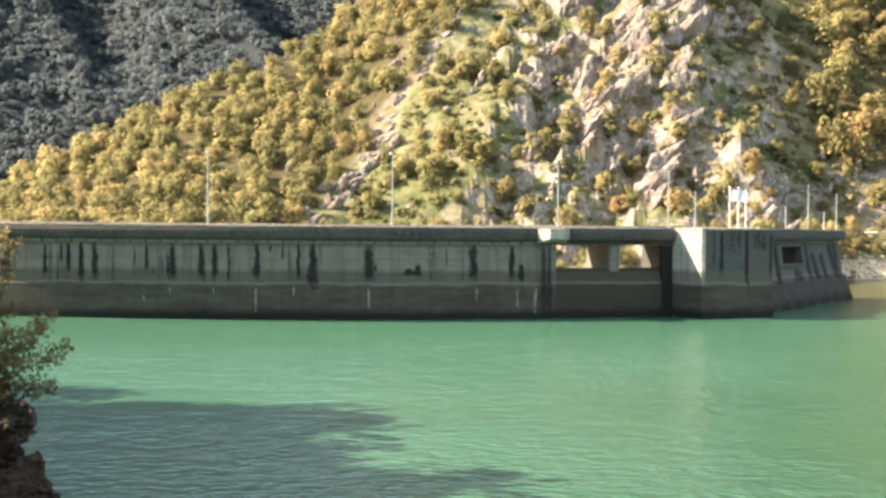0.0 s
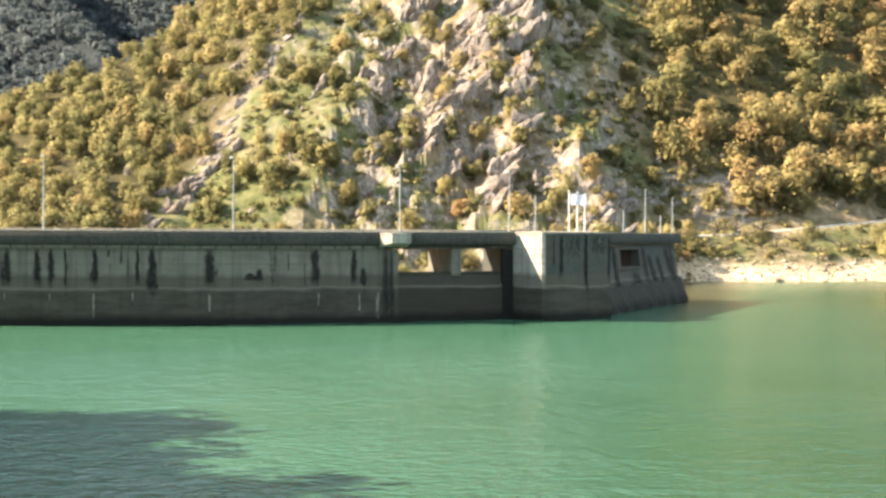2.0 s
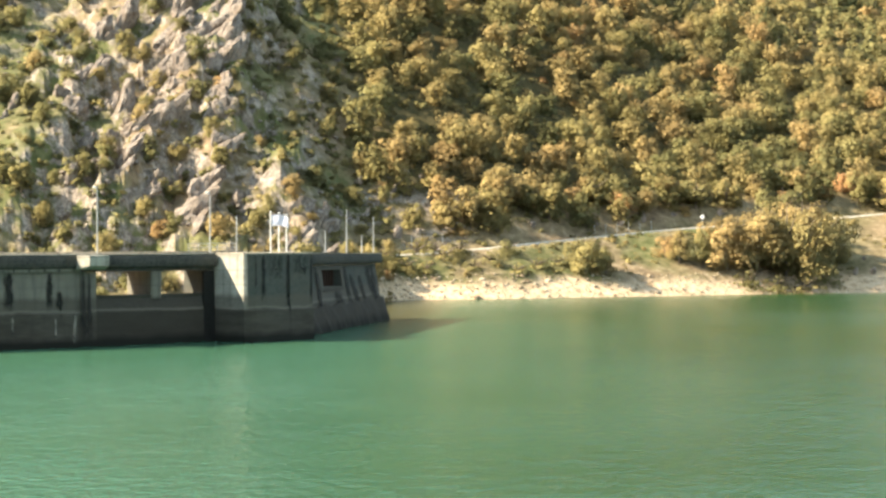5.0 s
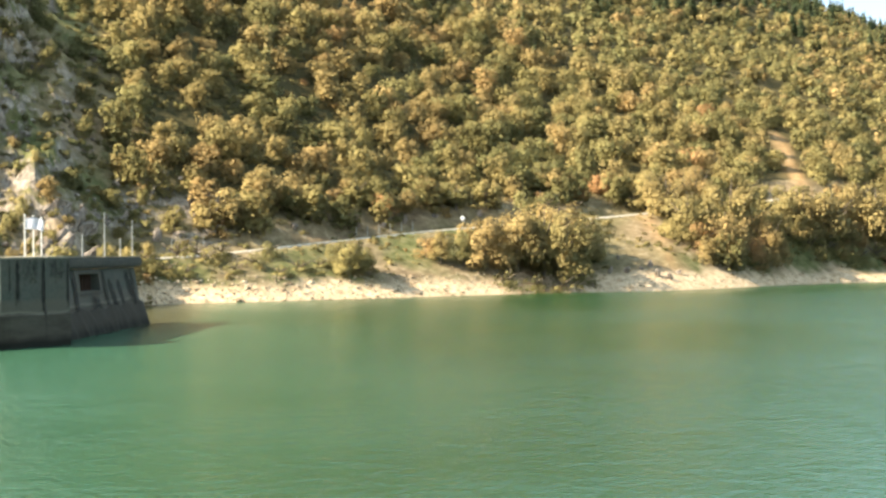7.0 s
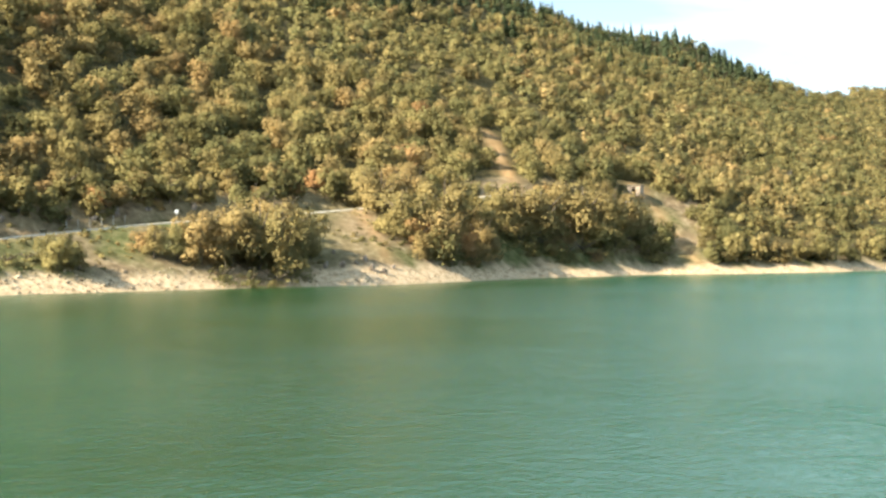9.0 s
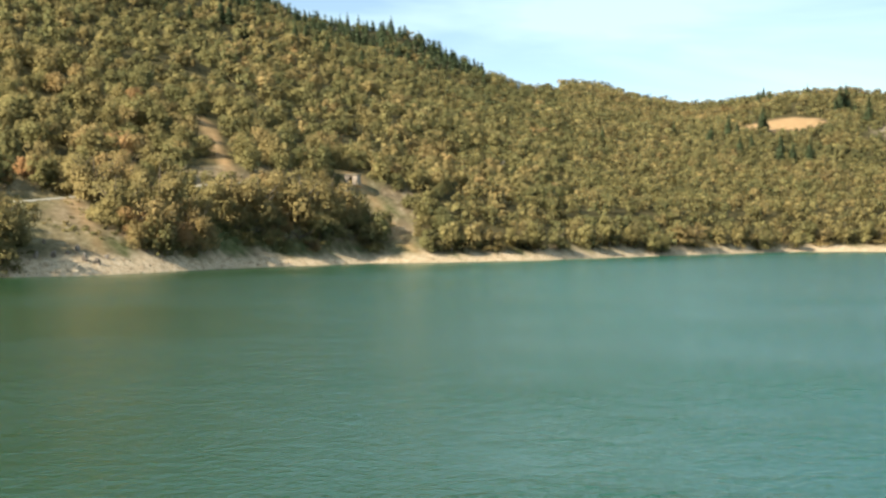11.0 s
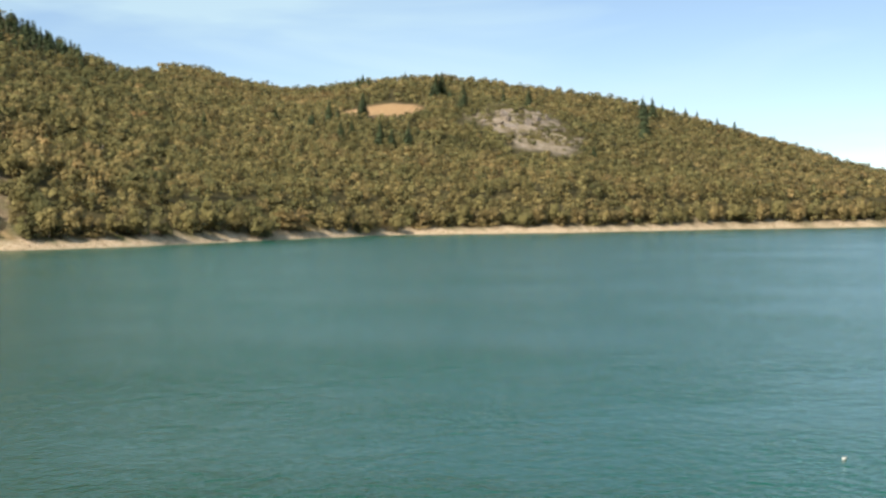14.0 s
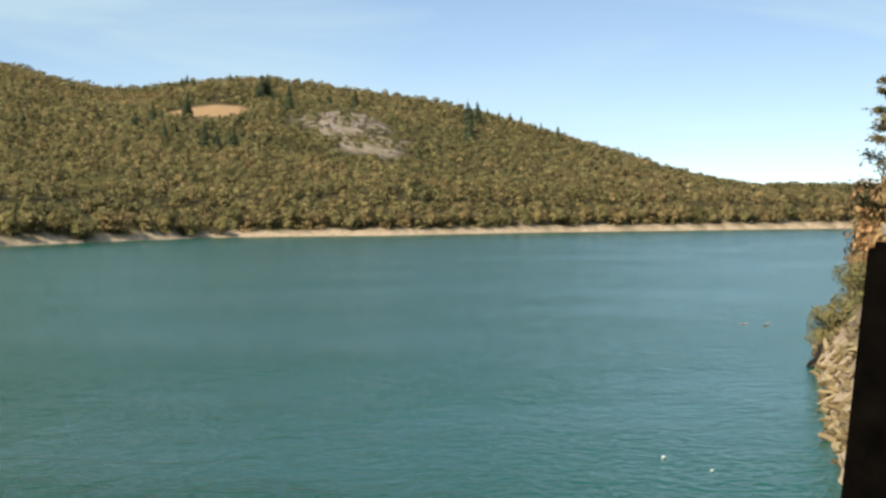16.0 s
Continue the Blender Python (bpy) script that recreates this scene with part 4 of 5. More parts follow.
KINDS = ((3.4, 6.2, 0.9, M_LEAF_GREEN, "bushy green broadleaf tree with a low dense crown"),
         (3.6, 6.0, 0.5, M_LEAF_OLIVE, "bushy olive-green broadleaf tree by the lake"),
         (3.2, 6.8, 1.2, M_LEAF_OLIVE, "olive-green broadleaf tree with pale trunk"),
         (3.3, 5.8, 0.6, M_LEAF_OCHRE, "broadleaf tree turning ochre in autumn"),
         (3.0, 6.5, 1.0, M_LEAF_GREEN, "dark green broadleaf tree on the bank"))
MODELS = [tree_model(rt, *k, sprays=2500, size=0.22) for k in KINDS]
MODELS.append(tree_model(rt, 1.9, 2.2, -0.3, M_LEAF_GREEN, "low rounded green bush on the bench", 700, 0.17))
MODELS += [tree_model(rt, *k, sprays=700, size=0.45) for k in KINDS]
MODELS.append(tree_model(rt, 2.6, 4.4, -0.2, M_LEAF_GREEN, "dense olive-green bush overhanging the water", 6500, 0.11))
used = [False] * len(MODELS)


def plant(kind, b, r, scale, stretch=1.0, dz=0.0):
    x, y = polar(b, r)
    m = pose(x, y, land1(x, y) + dz, 0, 0, rt.uniform(0, 360)) @ Matrix.Diagonal((scale, scale, scale * stretch, 1))
    if used[kind]:
        return copy_thing(MODELS[kind], m)
    used[kind] = True
    MODELS[kind].matrix_world = m
    return MODELS[kind]


# on the bench between the water and the road: kind, bearing, distance, size
for kind, b, r, s in ((1, 21.3, 321, 1.45), (4, 22.0, 323, 0.8), (5, 17.9, 316, 1.7), (5, 16.3, 314, 1.3), (5, 14.9, 308, 1.2), (5, 15.6, 309, 1.0), (5, 13.6, 306, 1.4), (5, 14.2, 310, 1.1), (5, 15.3, 316, 1.6), (5, 15.9, 320, 1.3), (5, 16.8, 318, 1.2), (5, 17.3, 312, 0.9), (5, 18.9, 314, 1.0), (5, 19.6, 318, 1.1), (5, 20.3, 322, 0.9), (5, 18.5, 322, 1.2),
                      (3, 24.1, 338, 0.85), (2, 24.6, 337, 1.0), (4, 25.4, 338, 1.2), (1, 26.2, 340, 1.35), (1, 27.3, 343, 1.6), (1, 28.3, 345, 1.75), (1, 29.1, 345, 1.6), (4, 26.8, 347, 1.3), (0, 27.8, 351, 1.5), (1, 28.8, 356, 1.5), (0, 28.1, 362, 1.3), (2, 29.4, 352, 1.45), (4, 29.3, 362, 1.0), (1, 29.8, 356, 1.3), (5, 29.6, 346, 1.3), (5, 28.9, 341, 1.5), (5, 28.0, 339, 1.4), (5, 27.0, 337, 1.4),
                      (0, 28.3, 396, 0.85), (1, 31.9, 403, 1.25), (5, 31.0, 402, 1.2)):
    plant(kind, b, r, s, 1.0 if kind == 5 else 1.08)
# the clump on the point, and on to the foot of the path
for kind, b, r, s in ((3, 34.0, 378, 1.8), (1, 34.7, 380, 1.5), (3, 35.4, 384, 1.6), (2, 36.1, 390, 1.7), (1, 33.4, 381, 1.6), (1, 36.7, 408, 1.4), (1, 32.6, 392, 1.5), (2, 33.6, 398, 1.8), (1, 34.8, 392, 1.9), (3, 35.6, 398, 1.6), (1, 36.2, 400, 1.2), (3, 35.8, 384, 1.1),
                      (1, 37.4, 412, 1.7), (1, 38.2, 417, 1.8), (3, 39.0, 421, 1.8), (3, 40.2, 424, 1.0), (1, 39.7, 431, 1.9), (2, 40.9, 438, 1.9), (1, 41.4, 450, 1.4), (2, 42.0, 458, 1.0), (1, 40.9, 446, 1.6), (2, 38.2, 424, 1.4), (1, 38.9, 430, 1.6), (1, 40.3, 436, 1.8), (0, 37.0, 415, 1.1), (2, 40.6, 452, 1.5)):
    plant(kind, b, r + 4, s, 1.0, -1.3 if kind else -0.9)
# low growth under its crowns, down to the bare strip
for b, r, s in ((33.9, 377, 1.3), (34.5, 378, 1.5), (35.1, 381, 1.4), (35.6, 384, 1.2), (36.3, 396, 1.3), (36.9, 406, 1.5), (37.6, 409, 1.6), (38.1, 412, 1.4), (38.6, 415, 1.7), (39.2, 418, 1.4), (39.8, 424, 1.6), (40.5, 432, 1.5), (41.0, 440, 1.4)):
    plant(5, b, r + 5, s, 1.1, -0.3)
# first row of the wood along the water
b = 44.4
while b < 79:
    r = float(FOOT_R(b)) + rt.uniform(10, 15)
    plant(6 + int(rt.choice([0, 1, 1, 2, 2, 4])), b, r, rt.uniform(0.9, 1.3), rt.uniform(0.9, 1.15))
    b += math.degrees(rt.uniform(5.0, 8.5) / r)
for b in (52.3, 52.6, 56.0, 56.3, 57.25):
    plant(10, b, float(FOOT_R(b)) + 5, 0.95)
# round bushes on the far rocky knob
for k in range(34):
    t, q = rt.uniform(0, 6.28), math.sqrt(rt.uniform(0, 1)) * 0.95
    plant(5, 61.95 + 1.6 * q * math.cos(t) - 0.9 * q * math.sin(t), 945 + 85 * q * math.sin(t), rt.uniform(0.9, 2.1))
# above the cutting of the road
b = 15.2
while b < 31:
    r = float(ROAD_R(b)) + rt.uniform(7, 15)
    plant(6 + int(rt.choice([0, 1, 2, 3, 4])), b, r, rt.uniform(0.75, 1.2))
    b += math.degrees(rt.uniform(3.5, 7.0) / r)
# trees on the grass and among the rocks behind the dam
for kind, b, r, s in ((0, 0.7, 343, 0.95), (4, 1.9, 339, 0.75), (4, -2.1, 353, 0.7), (0, 3.5, 317, 0.8), (3, 6.3, 307, 0.85), (0, 6.6, 319, 0.75), (4, 8.4, 319, 0.7),
                      (0, 8.6, 364, 0.9), (4, 8.1, 369, 1.0), (3, 8.3, 335, 0.6), (4, 7.0, 353, 0.5), (0, -1.3, 316, 0.8), (4, 0.9, 313, 0.9), (4, 1.5, 311, 0.85), (0, 0.2, 322, 0.7), (1, -0.2, 312, 0.7)):
    plant(6 + kind, b, r, s)
# the wooded bank beside the camera, whose shadow lies on the water
for kind, b, r, s in ((1, -24, 62, 1.3), (2, -27, 74, 1.5), (0, -25, 88, 1.4), (4, -31, 66, 1.6), (1, -30, 95, 1.5), (2, -36, 80, 1.7), (0, -23, 105, 1.2), (1, -27, 118, 1.4)):
    plant(6 + kind, b, r, s)

for kind, b, r, s in ((8, -22.0, 58, 1.3), (7, -23.5, 66, 1.5), (10, -22.2, 78, 1.5), (8, -23.0, 98, 1.7), (7, -25.5, 100, 1.8), (10, -26.0, 80, 1.7)):
    plant(kind, b, r, s, 1.1)
# this one tree is unseen, added only to shade the leaning bush
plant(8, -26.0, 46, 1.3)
plant(8, -21.4, 102, 1.7, 1.25)
plant(10, -21.2, 84, 1.4, 1.2)
plant(8, -24.0, 80, 1.6, 1.2)
plant(10, -22.8, 70, 1.5, 1.3)
plant(7, -23.2, 92, 1.7, 1.2)

# ---- conifers that stand out on the far hill ----


def conifer_model(rng, high, wide):
    high, wide = high * 0.72, wide * 0.85
    top = thing("conifer", Matrix.Identity(4), "dark green conifer rising above the broadleaf wood", "tree", "conifers on the hills")
    bm = bmesh.new()
    tube(bm, [(0, 0, -1), (0, 0, high * 0.5), (0, 0, high * 0.97)], [0.28, 0.17, 0.03], 6)
    part("trunk", bm, M_BARK, top)
    crown = new("crown", card_mesh("crown", cone_cards(rng, 360, 0.95, wide, high), M_NEEDLE))
    crown.parent = top
    return top


FIRS = [conifer_model(rt, 13, 2.6), conifer_model(rt, 11, 2.4)]
fir_used = [False, False]


def plant_fir(k, b, r, s):
    x, y = polar(b, r)
    m = pose(x, y, land1(x, y) - 0.5, 0, 0, rt.uniform(0, 360)) @ Matrix.Diagonal((s, s, s, 1))
    if fir_used[k]:
        return copy_thing(FIRS[k], m)
    fir_used[k] = True
    FIRS[k].matrix_world = m


for b, r, s in ((61.1, 1085, 1.3), (59.2, 1080, 1.2), (58.9, 1090, 1.7), (58.7, 1085, 1.6), (58.55, 1080, 1.1), (59.66, 1000, 1.5), (56.05, 960, 1.6), (56.1, 985, 1.5), (55.9, 1180, 1.3), (56.3, 1180, 1.2), (56.7, 830, 1.2), (57.1, 815, 1.3), (57.7, 822, 1.4), (55.3, 850, 1.2), (55.7, 870, 1.1), (62.0, 1050, 1.3), (54.3, 910, 1.2), (54.9, 960, 1.2), (55.2, 940, 1.0), (66.08, 1000, 1.9), (30.56, 616, 1.0), (32.33, 660, 1.0), (32.57, 658, 1.1), (33.03, 670, 1.0), (33.52, 678, 1.1), (35.11, 701, 1.1), (36.98, 730, 1.3), (37.27, 729, 1.2), (31.01, 502, 0.9), (27.6, 541, 0.9), (39.59, 768, 1.1), (39.97, 805, 1.2), (40.35, 801, 1.1), (40.73, 786, 1.2), (41.11, 814, 1.1), (38.25, 857, 1.0), (35.9, 697, 1.0), (37.85, 710, 0.9), (28.0, 495, 0.8), (41.96, 781, 1.0),
                (56.1, 1235, 1.1), (57.6, 1270, 1.0), (66.1, 1190, 1.15), (66.0, 1140, 1.7), (66.35, 1180, 1.6), (65.7, 1260, 1.0), (66.7, 1270, 1.0), (67.1, 1280, 0.8), (67.5, 1285, 0.9),
                (67.9, 1290, 0.9), (68.6, 1290, 0.8), (69.2, 1295, 0.9), (54.2, 900, 1.0), (50.5, 800, 1.0), (53.0, 940, 1.0), (64.3, 820, 0.9)):
    plant_fir(int(rt.integers(0, 2)), b, r, s)

# ---- rocks ----


def rock_mesh(seed, detail=3, squash=(1.0, 1.0, 1.0), rough=0.1):
    """A block of limestone about 1 m in radius, split along flat planes."""
    rk = np.random.default_rng(seed + 300)
    n = rk.normal(size=(16, 3))
    n /= np.linalg.norm(n, axis=1, keepdims=True)
    far = rk.uniform(0.62, 1.05, 16)
    bm = bmesh.new()
    bmesh.ops.create_icosphere(bm, subdivisions=detail, radius=1.0)
    off = Vector((seed * 7.3, seed * 3.1, seed * 5.7))
    for v in bm.verts:
        d = v.co.normalized()
        c = n @ np.array(d)
        k = float(np.min(np.where(c > 0.15, far / np.maximum(c, 0.15), 9.0)))
        k = min(k, 1.35) * (1 + rough * noise.noise(d * 3.0 + off) + rough * 0.7 * noise.noise(d * 7.5 + off)) + 0.12 * (noise.cell(d * 2.1 + off) - 0.5)
        v.co = Vector((d.x * squash[0], d.y * squash[1], d.z * squash[2])) * k
    me = bpy.data.meshes.new("rock_outcrop")
    bm.to_mesh(me)
    bm.free()
    me.materials.append(M_ROCK)
    return me


CRAGS = [rock_mesh(k, 3, sq, 0.12) for k, sq in enumerate([(1, 0.8, 1.5), (1.3, 0.8, 1.0), (0.7, 0.7, 1.8), (1.6, 0.9, 0.8), (1, 1, 1.2), (1.2, 0.7, 1.4)])]
# ribs of bare rock: bearing and distance at each end, how many blocks, their size
for b0, r0, b1, r1, count, size in ((6.3, 346, 7.0, 372, 7, 3.4), (7.2, 342, 8.9, 362, 8, 2.9), (8.1, 316, 8.9, 350, 8, 2.7), (5.4, 334, 4.4, 344, 5, 2.6),
                                    (3.9, 320, 5.6, 340, 9, 2.5), (6.0, 318, 7.2, 338, 8, 2.2), (7.0, 310, 8.0, 326, 6, 2.0), (3.0, 338, 4.6, 360, 7, 2.2),
                                    (-5.2, 336, -1.6, 360, 11, 1.9), (-1.6, 358, 0.8, 372, 6, 2.0), (-3.9, 314, -2.7, 326, 7, 2.2), (-7.6, 306, -6.3, 316, 4, 1.6),
                                    (2.5, 305, 3.2, 316, 5, 1.9), (10.8, 304, 12.4, 320, 9, 2.0), (10.4, 298, 12.8, 302, 18, 2.3), (0.6, 332, 1.8, 346, 5, 1.6), (9.0, 320, 9.9, 350, 7, 2.2),
                                    (-3.6, 318, -0.6, 338, 9, 1.5), (-1.0, 308, 1.4, 322, 8, 1.4), (12.5, 318, 15.5, 340, 10, 1.4), (13.2, 326, 16.6, 333, 14, 1.0), (13.0, 334, 15.6, 342, 10, 1.2), (-2.6, 330, -1.8, 345, 4, 1.5)):
    for k in range(round(0.8 * count)):
        t = (k / 0.8 + rt.uniform(-0.5, 0.5)) / max(1, count - 1)
        x, y = polar(b0 + (b1 - b0) * t + rt.normal(0, 0.22), r0 + (r1 - r0) * t + rt.normal(0, 2.0))
        s = size * rt.uniform(0.35, 1.1)
        ob = new("rock_outcrop", CRAGS[int(rt.integers(0, 6))])
        ob.matrix_world = pose(x, y, land1(x, y) - 0.3 * s, rt.uniform(-30, 30), rt.uniform(10, 45), rt.uniform(-30, 30)) @ Matrix.Diagonal((s * 0.9, s * 0.9, s * 1.25, 1))
        tagged(ob, "jagged pale limestone outcrop on the hillside", "rock", "limestone outcrops")
FINS = [rock_mesh(k + 60, 3, sq, 0.16) for k, sq in enumerate([(0.6, 0.9, 1.9), (0.8, 0.7, 1.6), (0.5, 1.0, 2.2), (0.9, 0.8, 1.4)])]
for b0, r0, b1, r1, count, lo, hi in ((8.0, 312, 8.9, 378, 15, 2.4, 4.6), (6.2, 326, 7.6, 376, 13, 2.6, 4.6), (4.6, 318, 6.6, 350, 10, 2.2, 3.8), (3.2, 332, 5.0, 372, 8, 2.0, 3.4), (6.8, 304, 7.9, 318, 6, 1.8, 3.0), (10.6, 300, 12.6, 303, 7, 1.8, 2.8), (-5.2, 303, -3.2, 326, 9, 1.0, 2.0), (-3.0, 328, 0.4, 366, 12, 1.0, 2.2)):
    for k in range(count):
        t = (k + rt.uniform(0, 1)) / count
        x, y = polar(b0 + (b1 - b0) * t + rt.normal(0, 0.25), r0 + (r1 - r0) * t)
        s = rt.uniform(lo, hi)
        ob = new("rock_outcrop", FINS[int(rt.integers(0, 4))])
        ob.matrix_world = pose(x, y, land1(x, y) - 0.35 * s, rt.uniform(-8, 22), rt.uniform(18, 38) + (22 if b0 < 0 else 0), rt.uniform(-25, 25)) @ Matrix.Scale(s, 4)
        tagged(ob, "tall tilted slab of pale cracked limestone", "rock", "limestone outcrops")
for k in range(22):
    b, r = 61.8 + rt.normal(0, 0.8), 940 + rt.normal(0, 32)
    x, y = polar(b, r)
    s = rt.uniform(1.2, 3.6)
    ob = new("rock_outcrop", CRAGS[int(rt.integers(0, 6))])
    ob.matrix_world = pose(x, y, land1(x, y) - 0.2 * s, rt.uniform(-25, 25), rt.uniform(-15, 30), rt.uniform(0, 360)) @ Matrix.Diagonal((s * 1.3, s, s * 0.7, 1))
    tagged(ob, "grey limestone outcrop in a clearing of the wood", "rock", "outcrops on the far hill")

for b, r, s in ((46.75, 612, 1.6), (46.95, 613, 1.3),
                (16.0, 317, 0.8), (16.25, 317.5, 0.6), (16.5, 318, 0.7), (32.3, 356, 0.9), (32.7, 357, 0.7), (32.0, 360, 0.8), (33.0, 362, 0.6), (31.7, 357, 0.6), (14.6, 323, 1.2), (15.4, 326, 1.0), (16.8, 331, 0.9), (19.4, 340, 0.8), (21.6, 351, 1.0), (22.5, 355, 0.8), (23.3, 360, 0.9), (24.4, 367, 0.7), (26.0, 375, 0.8), (30.6, 352, 0.8), (31.2, 354, 0.7), (30.9, 361, 0.5)):
    x, y = polar(b, r)
    ob = new("rock_outcrop", CRAGS[int(rt.integers(0, 6))])
    ob.matrix_world = pose(x, y, land1(x, y), rt.uniform(-20, 20), rt.uniform(0, 30), rt.uniform(0, 360)) @ Matrix.Diagonal((s * 1.2, s, s, 1))
    tagged(ob, "pale rock showing through the greenery", "rock", "limestone outcrops")

# stones and broken rock along the bare shore
def make_dark_rock():
    """Brown rock, split along uneven beds, with the bank's shade put into its dark tone."""
    m = Mat("shaded_brown_rock", 0.85, spec=0.2)
    n = m.noise(0.5, 6, 0.7)
    beds = m.noise(0.35, 4, 0.6, m.scaled(0.5, 0.5, 1.8), 1.2)
    c = m.ramp(n, [(0.3, (0.018, 0.015, 0.013)), (0.5, (0.046, 0.034, 0.027)), (0.72, (0.085, 0.066, 0.052))])
    c = m.mix(m.span(beds, 0.50, 0.58, 0.0, 0.8), c, (0.012, 0.010, 0.009))
    return m.color(c).bump(m.math("SUBTRACT", n, beds), 1.0, 0.22).m


M_DARKROCK = make_dark_rock()
BANK_ROCKS = [rock_mesh(k + 80, 4, sq, 0.30) for k, sq in enumerate([(1, 0.8, 0.8), (1.3, 0.9, 0.7), (0.9, 0.9, 1.1), (1.4, 0.9, 0.6), (1, 1, 0.8), (1.2, 0.8, 0.9)])]
for me in BANK_ROCKS:
    me.materials[0] = M_DARKROCK
BLOCK = [np.array([v.co[:] for v in rock_mesh(k + 20, 1, (1, 0.8, 0.6), 0.1).vertices]) for k in range(4)]
bm = bmesh.new()
bmesh.ops.create_icosphere(bm, subdivisions=1, radius=1.0)
bm.verts.ensure_lookup_table()
TRI = np.array([[v.index for v in f.verts] for f in bm.faces])
bm.free()


def stones(name, spots, material, label):
    vs, fs, n = [], [], 0
    for x, y, z, s in spots:
        p = BLOCK[int(rt.integers(0, 4))]
        a = rt.uniform(0, 6.28)
        c, q = math.cos(a) * s, math.sin(a) * s
        vs.append(np.stack([p[:, 0] * c - p[:, 1] * q + x, p[:, 0] * q + p[:, 1] * c + y, p[:, 2] * s + z], 1))
        fs.append(TRI + n)
        n += len(p)
    ob = new(name, mesh_from(name, np.concatenate(vs), np.concatenate(fs), material))
    return tagged(ob, label, "stones", kind="stuff")


def make_shore_stone(name="shore_stone", tones=((0.17, 0.125, 0.085), (0.37, 0.295, 0.21), (0.56, 0.475, 0.37))):
    m = Mat(name, 0.9, spec=0.15)
    c = m.ramp(m.math("FRACT", m.math("ADD", m.island(), m.chance())), list(zip((0.0, 0.5, 1.0), tones)))
    return m.color(m.mix(m.span(m.noise(0.5, 5), 0.4, 0.7, 0, 0.4), c, (0.25, 0.20, 0.15))).bump(m.noise(0.3, 5), 0.7, 0.1).m


M_STONE = make_shore_stone()
SHORE_ROCKS = []
for me in CRAGS:
    SHORE_ROCKS.append(me.copy())
    SHORE_ROCKS[-1].materials[0] = M_STONE
spots = []
for k in range(4200):
    b = 13.6 + 66 * rt.uniform(0, 1) ** 1.6
    r = float(FOOT_R(b)) + rt.uniform(-0.5, 9.5)
    x, y = polar(b, r)
    spots.append((x, y, 0, (abs(rt.normal(0, 0.16)) + 0.07) * (2.0 if b < 24 and k % 4 == 0 else 1.0)))
xy = np.array([(p[0], p[1]) for p in spots])
zz = land(xy[:, 0], xy[:, 1])
stones("shore_stones", [(p[0], p[1], z, p[3]) for p, z in zip(spots, zz) if z > -0.2], M_STONE, "pale broken stones on the bare strip above the waterline")

spots = []
for k in range(2600):
    b, r = rt.uniform(-4, 12.5), rt.uniform(282, 405)
    if float(fbm(np.array([b * 5.0]), np.array([r]), 9, 3, 90)[0]) > 0.0 + 0.06 * (b < 2):
        spots.append((*polar(b, r), 0, abs(rt.normal(0, 0.45)) + 0.2))
xy = np.array([(p[0], p[1]) for p in spots])
stones("broken_rock", [(p[0], p[1], z, p[3]) for p, z in zip(spots, land(xy[:, 0], xy[:, 1]))], M_ROCK, "loose pale limestone blocks strewn over the hillside")

# ---- the lakeside road ----


def build_road():
    v, n = [], 0
    bs = np.arange(12.8, 41.5, 0.15)
    for b in bs:
        r = float(ROAD_R(b))
        for d, up in ((-2.6, -0.5), (-2.4, 0.22), (2.4, 0.22), (2.6, -0.5)):
            x, y = polar(b, r + d)
            v.append((x, y, float(ROAD_Z(b)) + up))
    ob = new("road", mesh_from("road", np.array(v), grid_faces(len(bs), 4)[:, ::-1], M_ROAD))
    return tagged(ob, "pale narrow road along the lake", "road", kind="structure")


build_road()


def guard_post(b, r, high):
    x, y = polar(b, r)
    bm = bmesh.new()
    tube(bm, [(0, 0, -0.3), (0, 0, high)], [0.07, 0.06], 6)
    bmesh.ops.translate(bm, verts=bm.verts, vec=(x, y, land1(x, y)))
    ob = part("roadside_post", bm, M_STEEL)
    tagged(ob, "thin pale post beside the road", "post", "roadside posts")


for b in (15.1, 16.2, 21.6, 22.0, 22.4, 22.8, 23.2, 23.6):
    guard_post(b, float(ROAD_R(b)) + 3.4, 2.2 if b > 20 else 3.2)


def build_sign():
    x, y = polar(25.38, float(ROAD_R(25.38)) - 3.2)
    sign = thing("road_sign", pose(x, y, land1(x, y), 0, 0, -25.4), "round white road sign seen from across the lake", "sign")
    bm = bmesh.new()
    tube(bm, [(0, 0, -0.3), (0, 0, 2.9)], [0.06, 0.06], 6)
    part("post", bm, M_STEEL, sign)
    bm = bmesh.new()
    tube(bm, [(0, -0.07, 2.5), (0, -0.11, 2.5)], [0.46, 0.46], 18)
    panel = part("panel", bm, make_simple("white_enamel", (0.80, 0.82, 0.86), 0.4, 0, 0.04), sign, "white panel")
    bm = bmesh.new()
    tube(bm, [(0, -0.05, 2.5), (0, -0.09, 2.5)], [0.50, 0.50], 18)
    part("rim", bm, M_STEEL, panel)


build_sign()


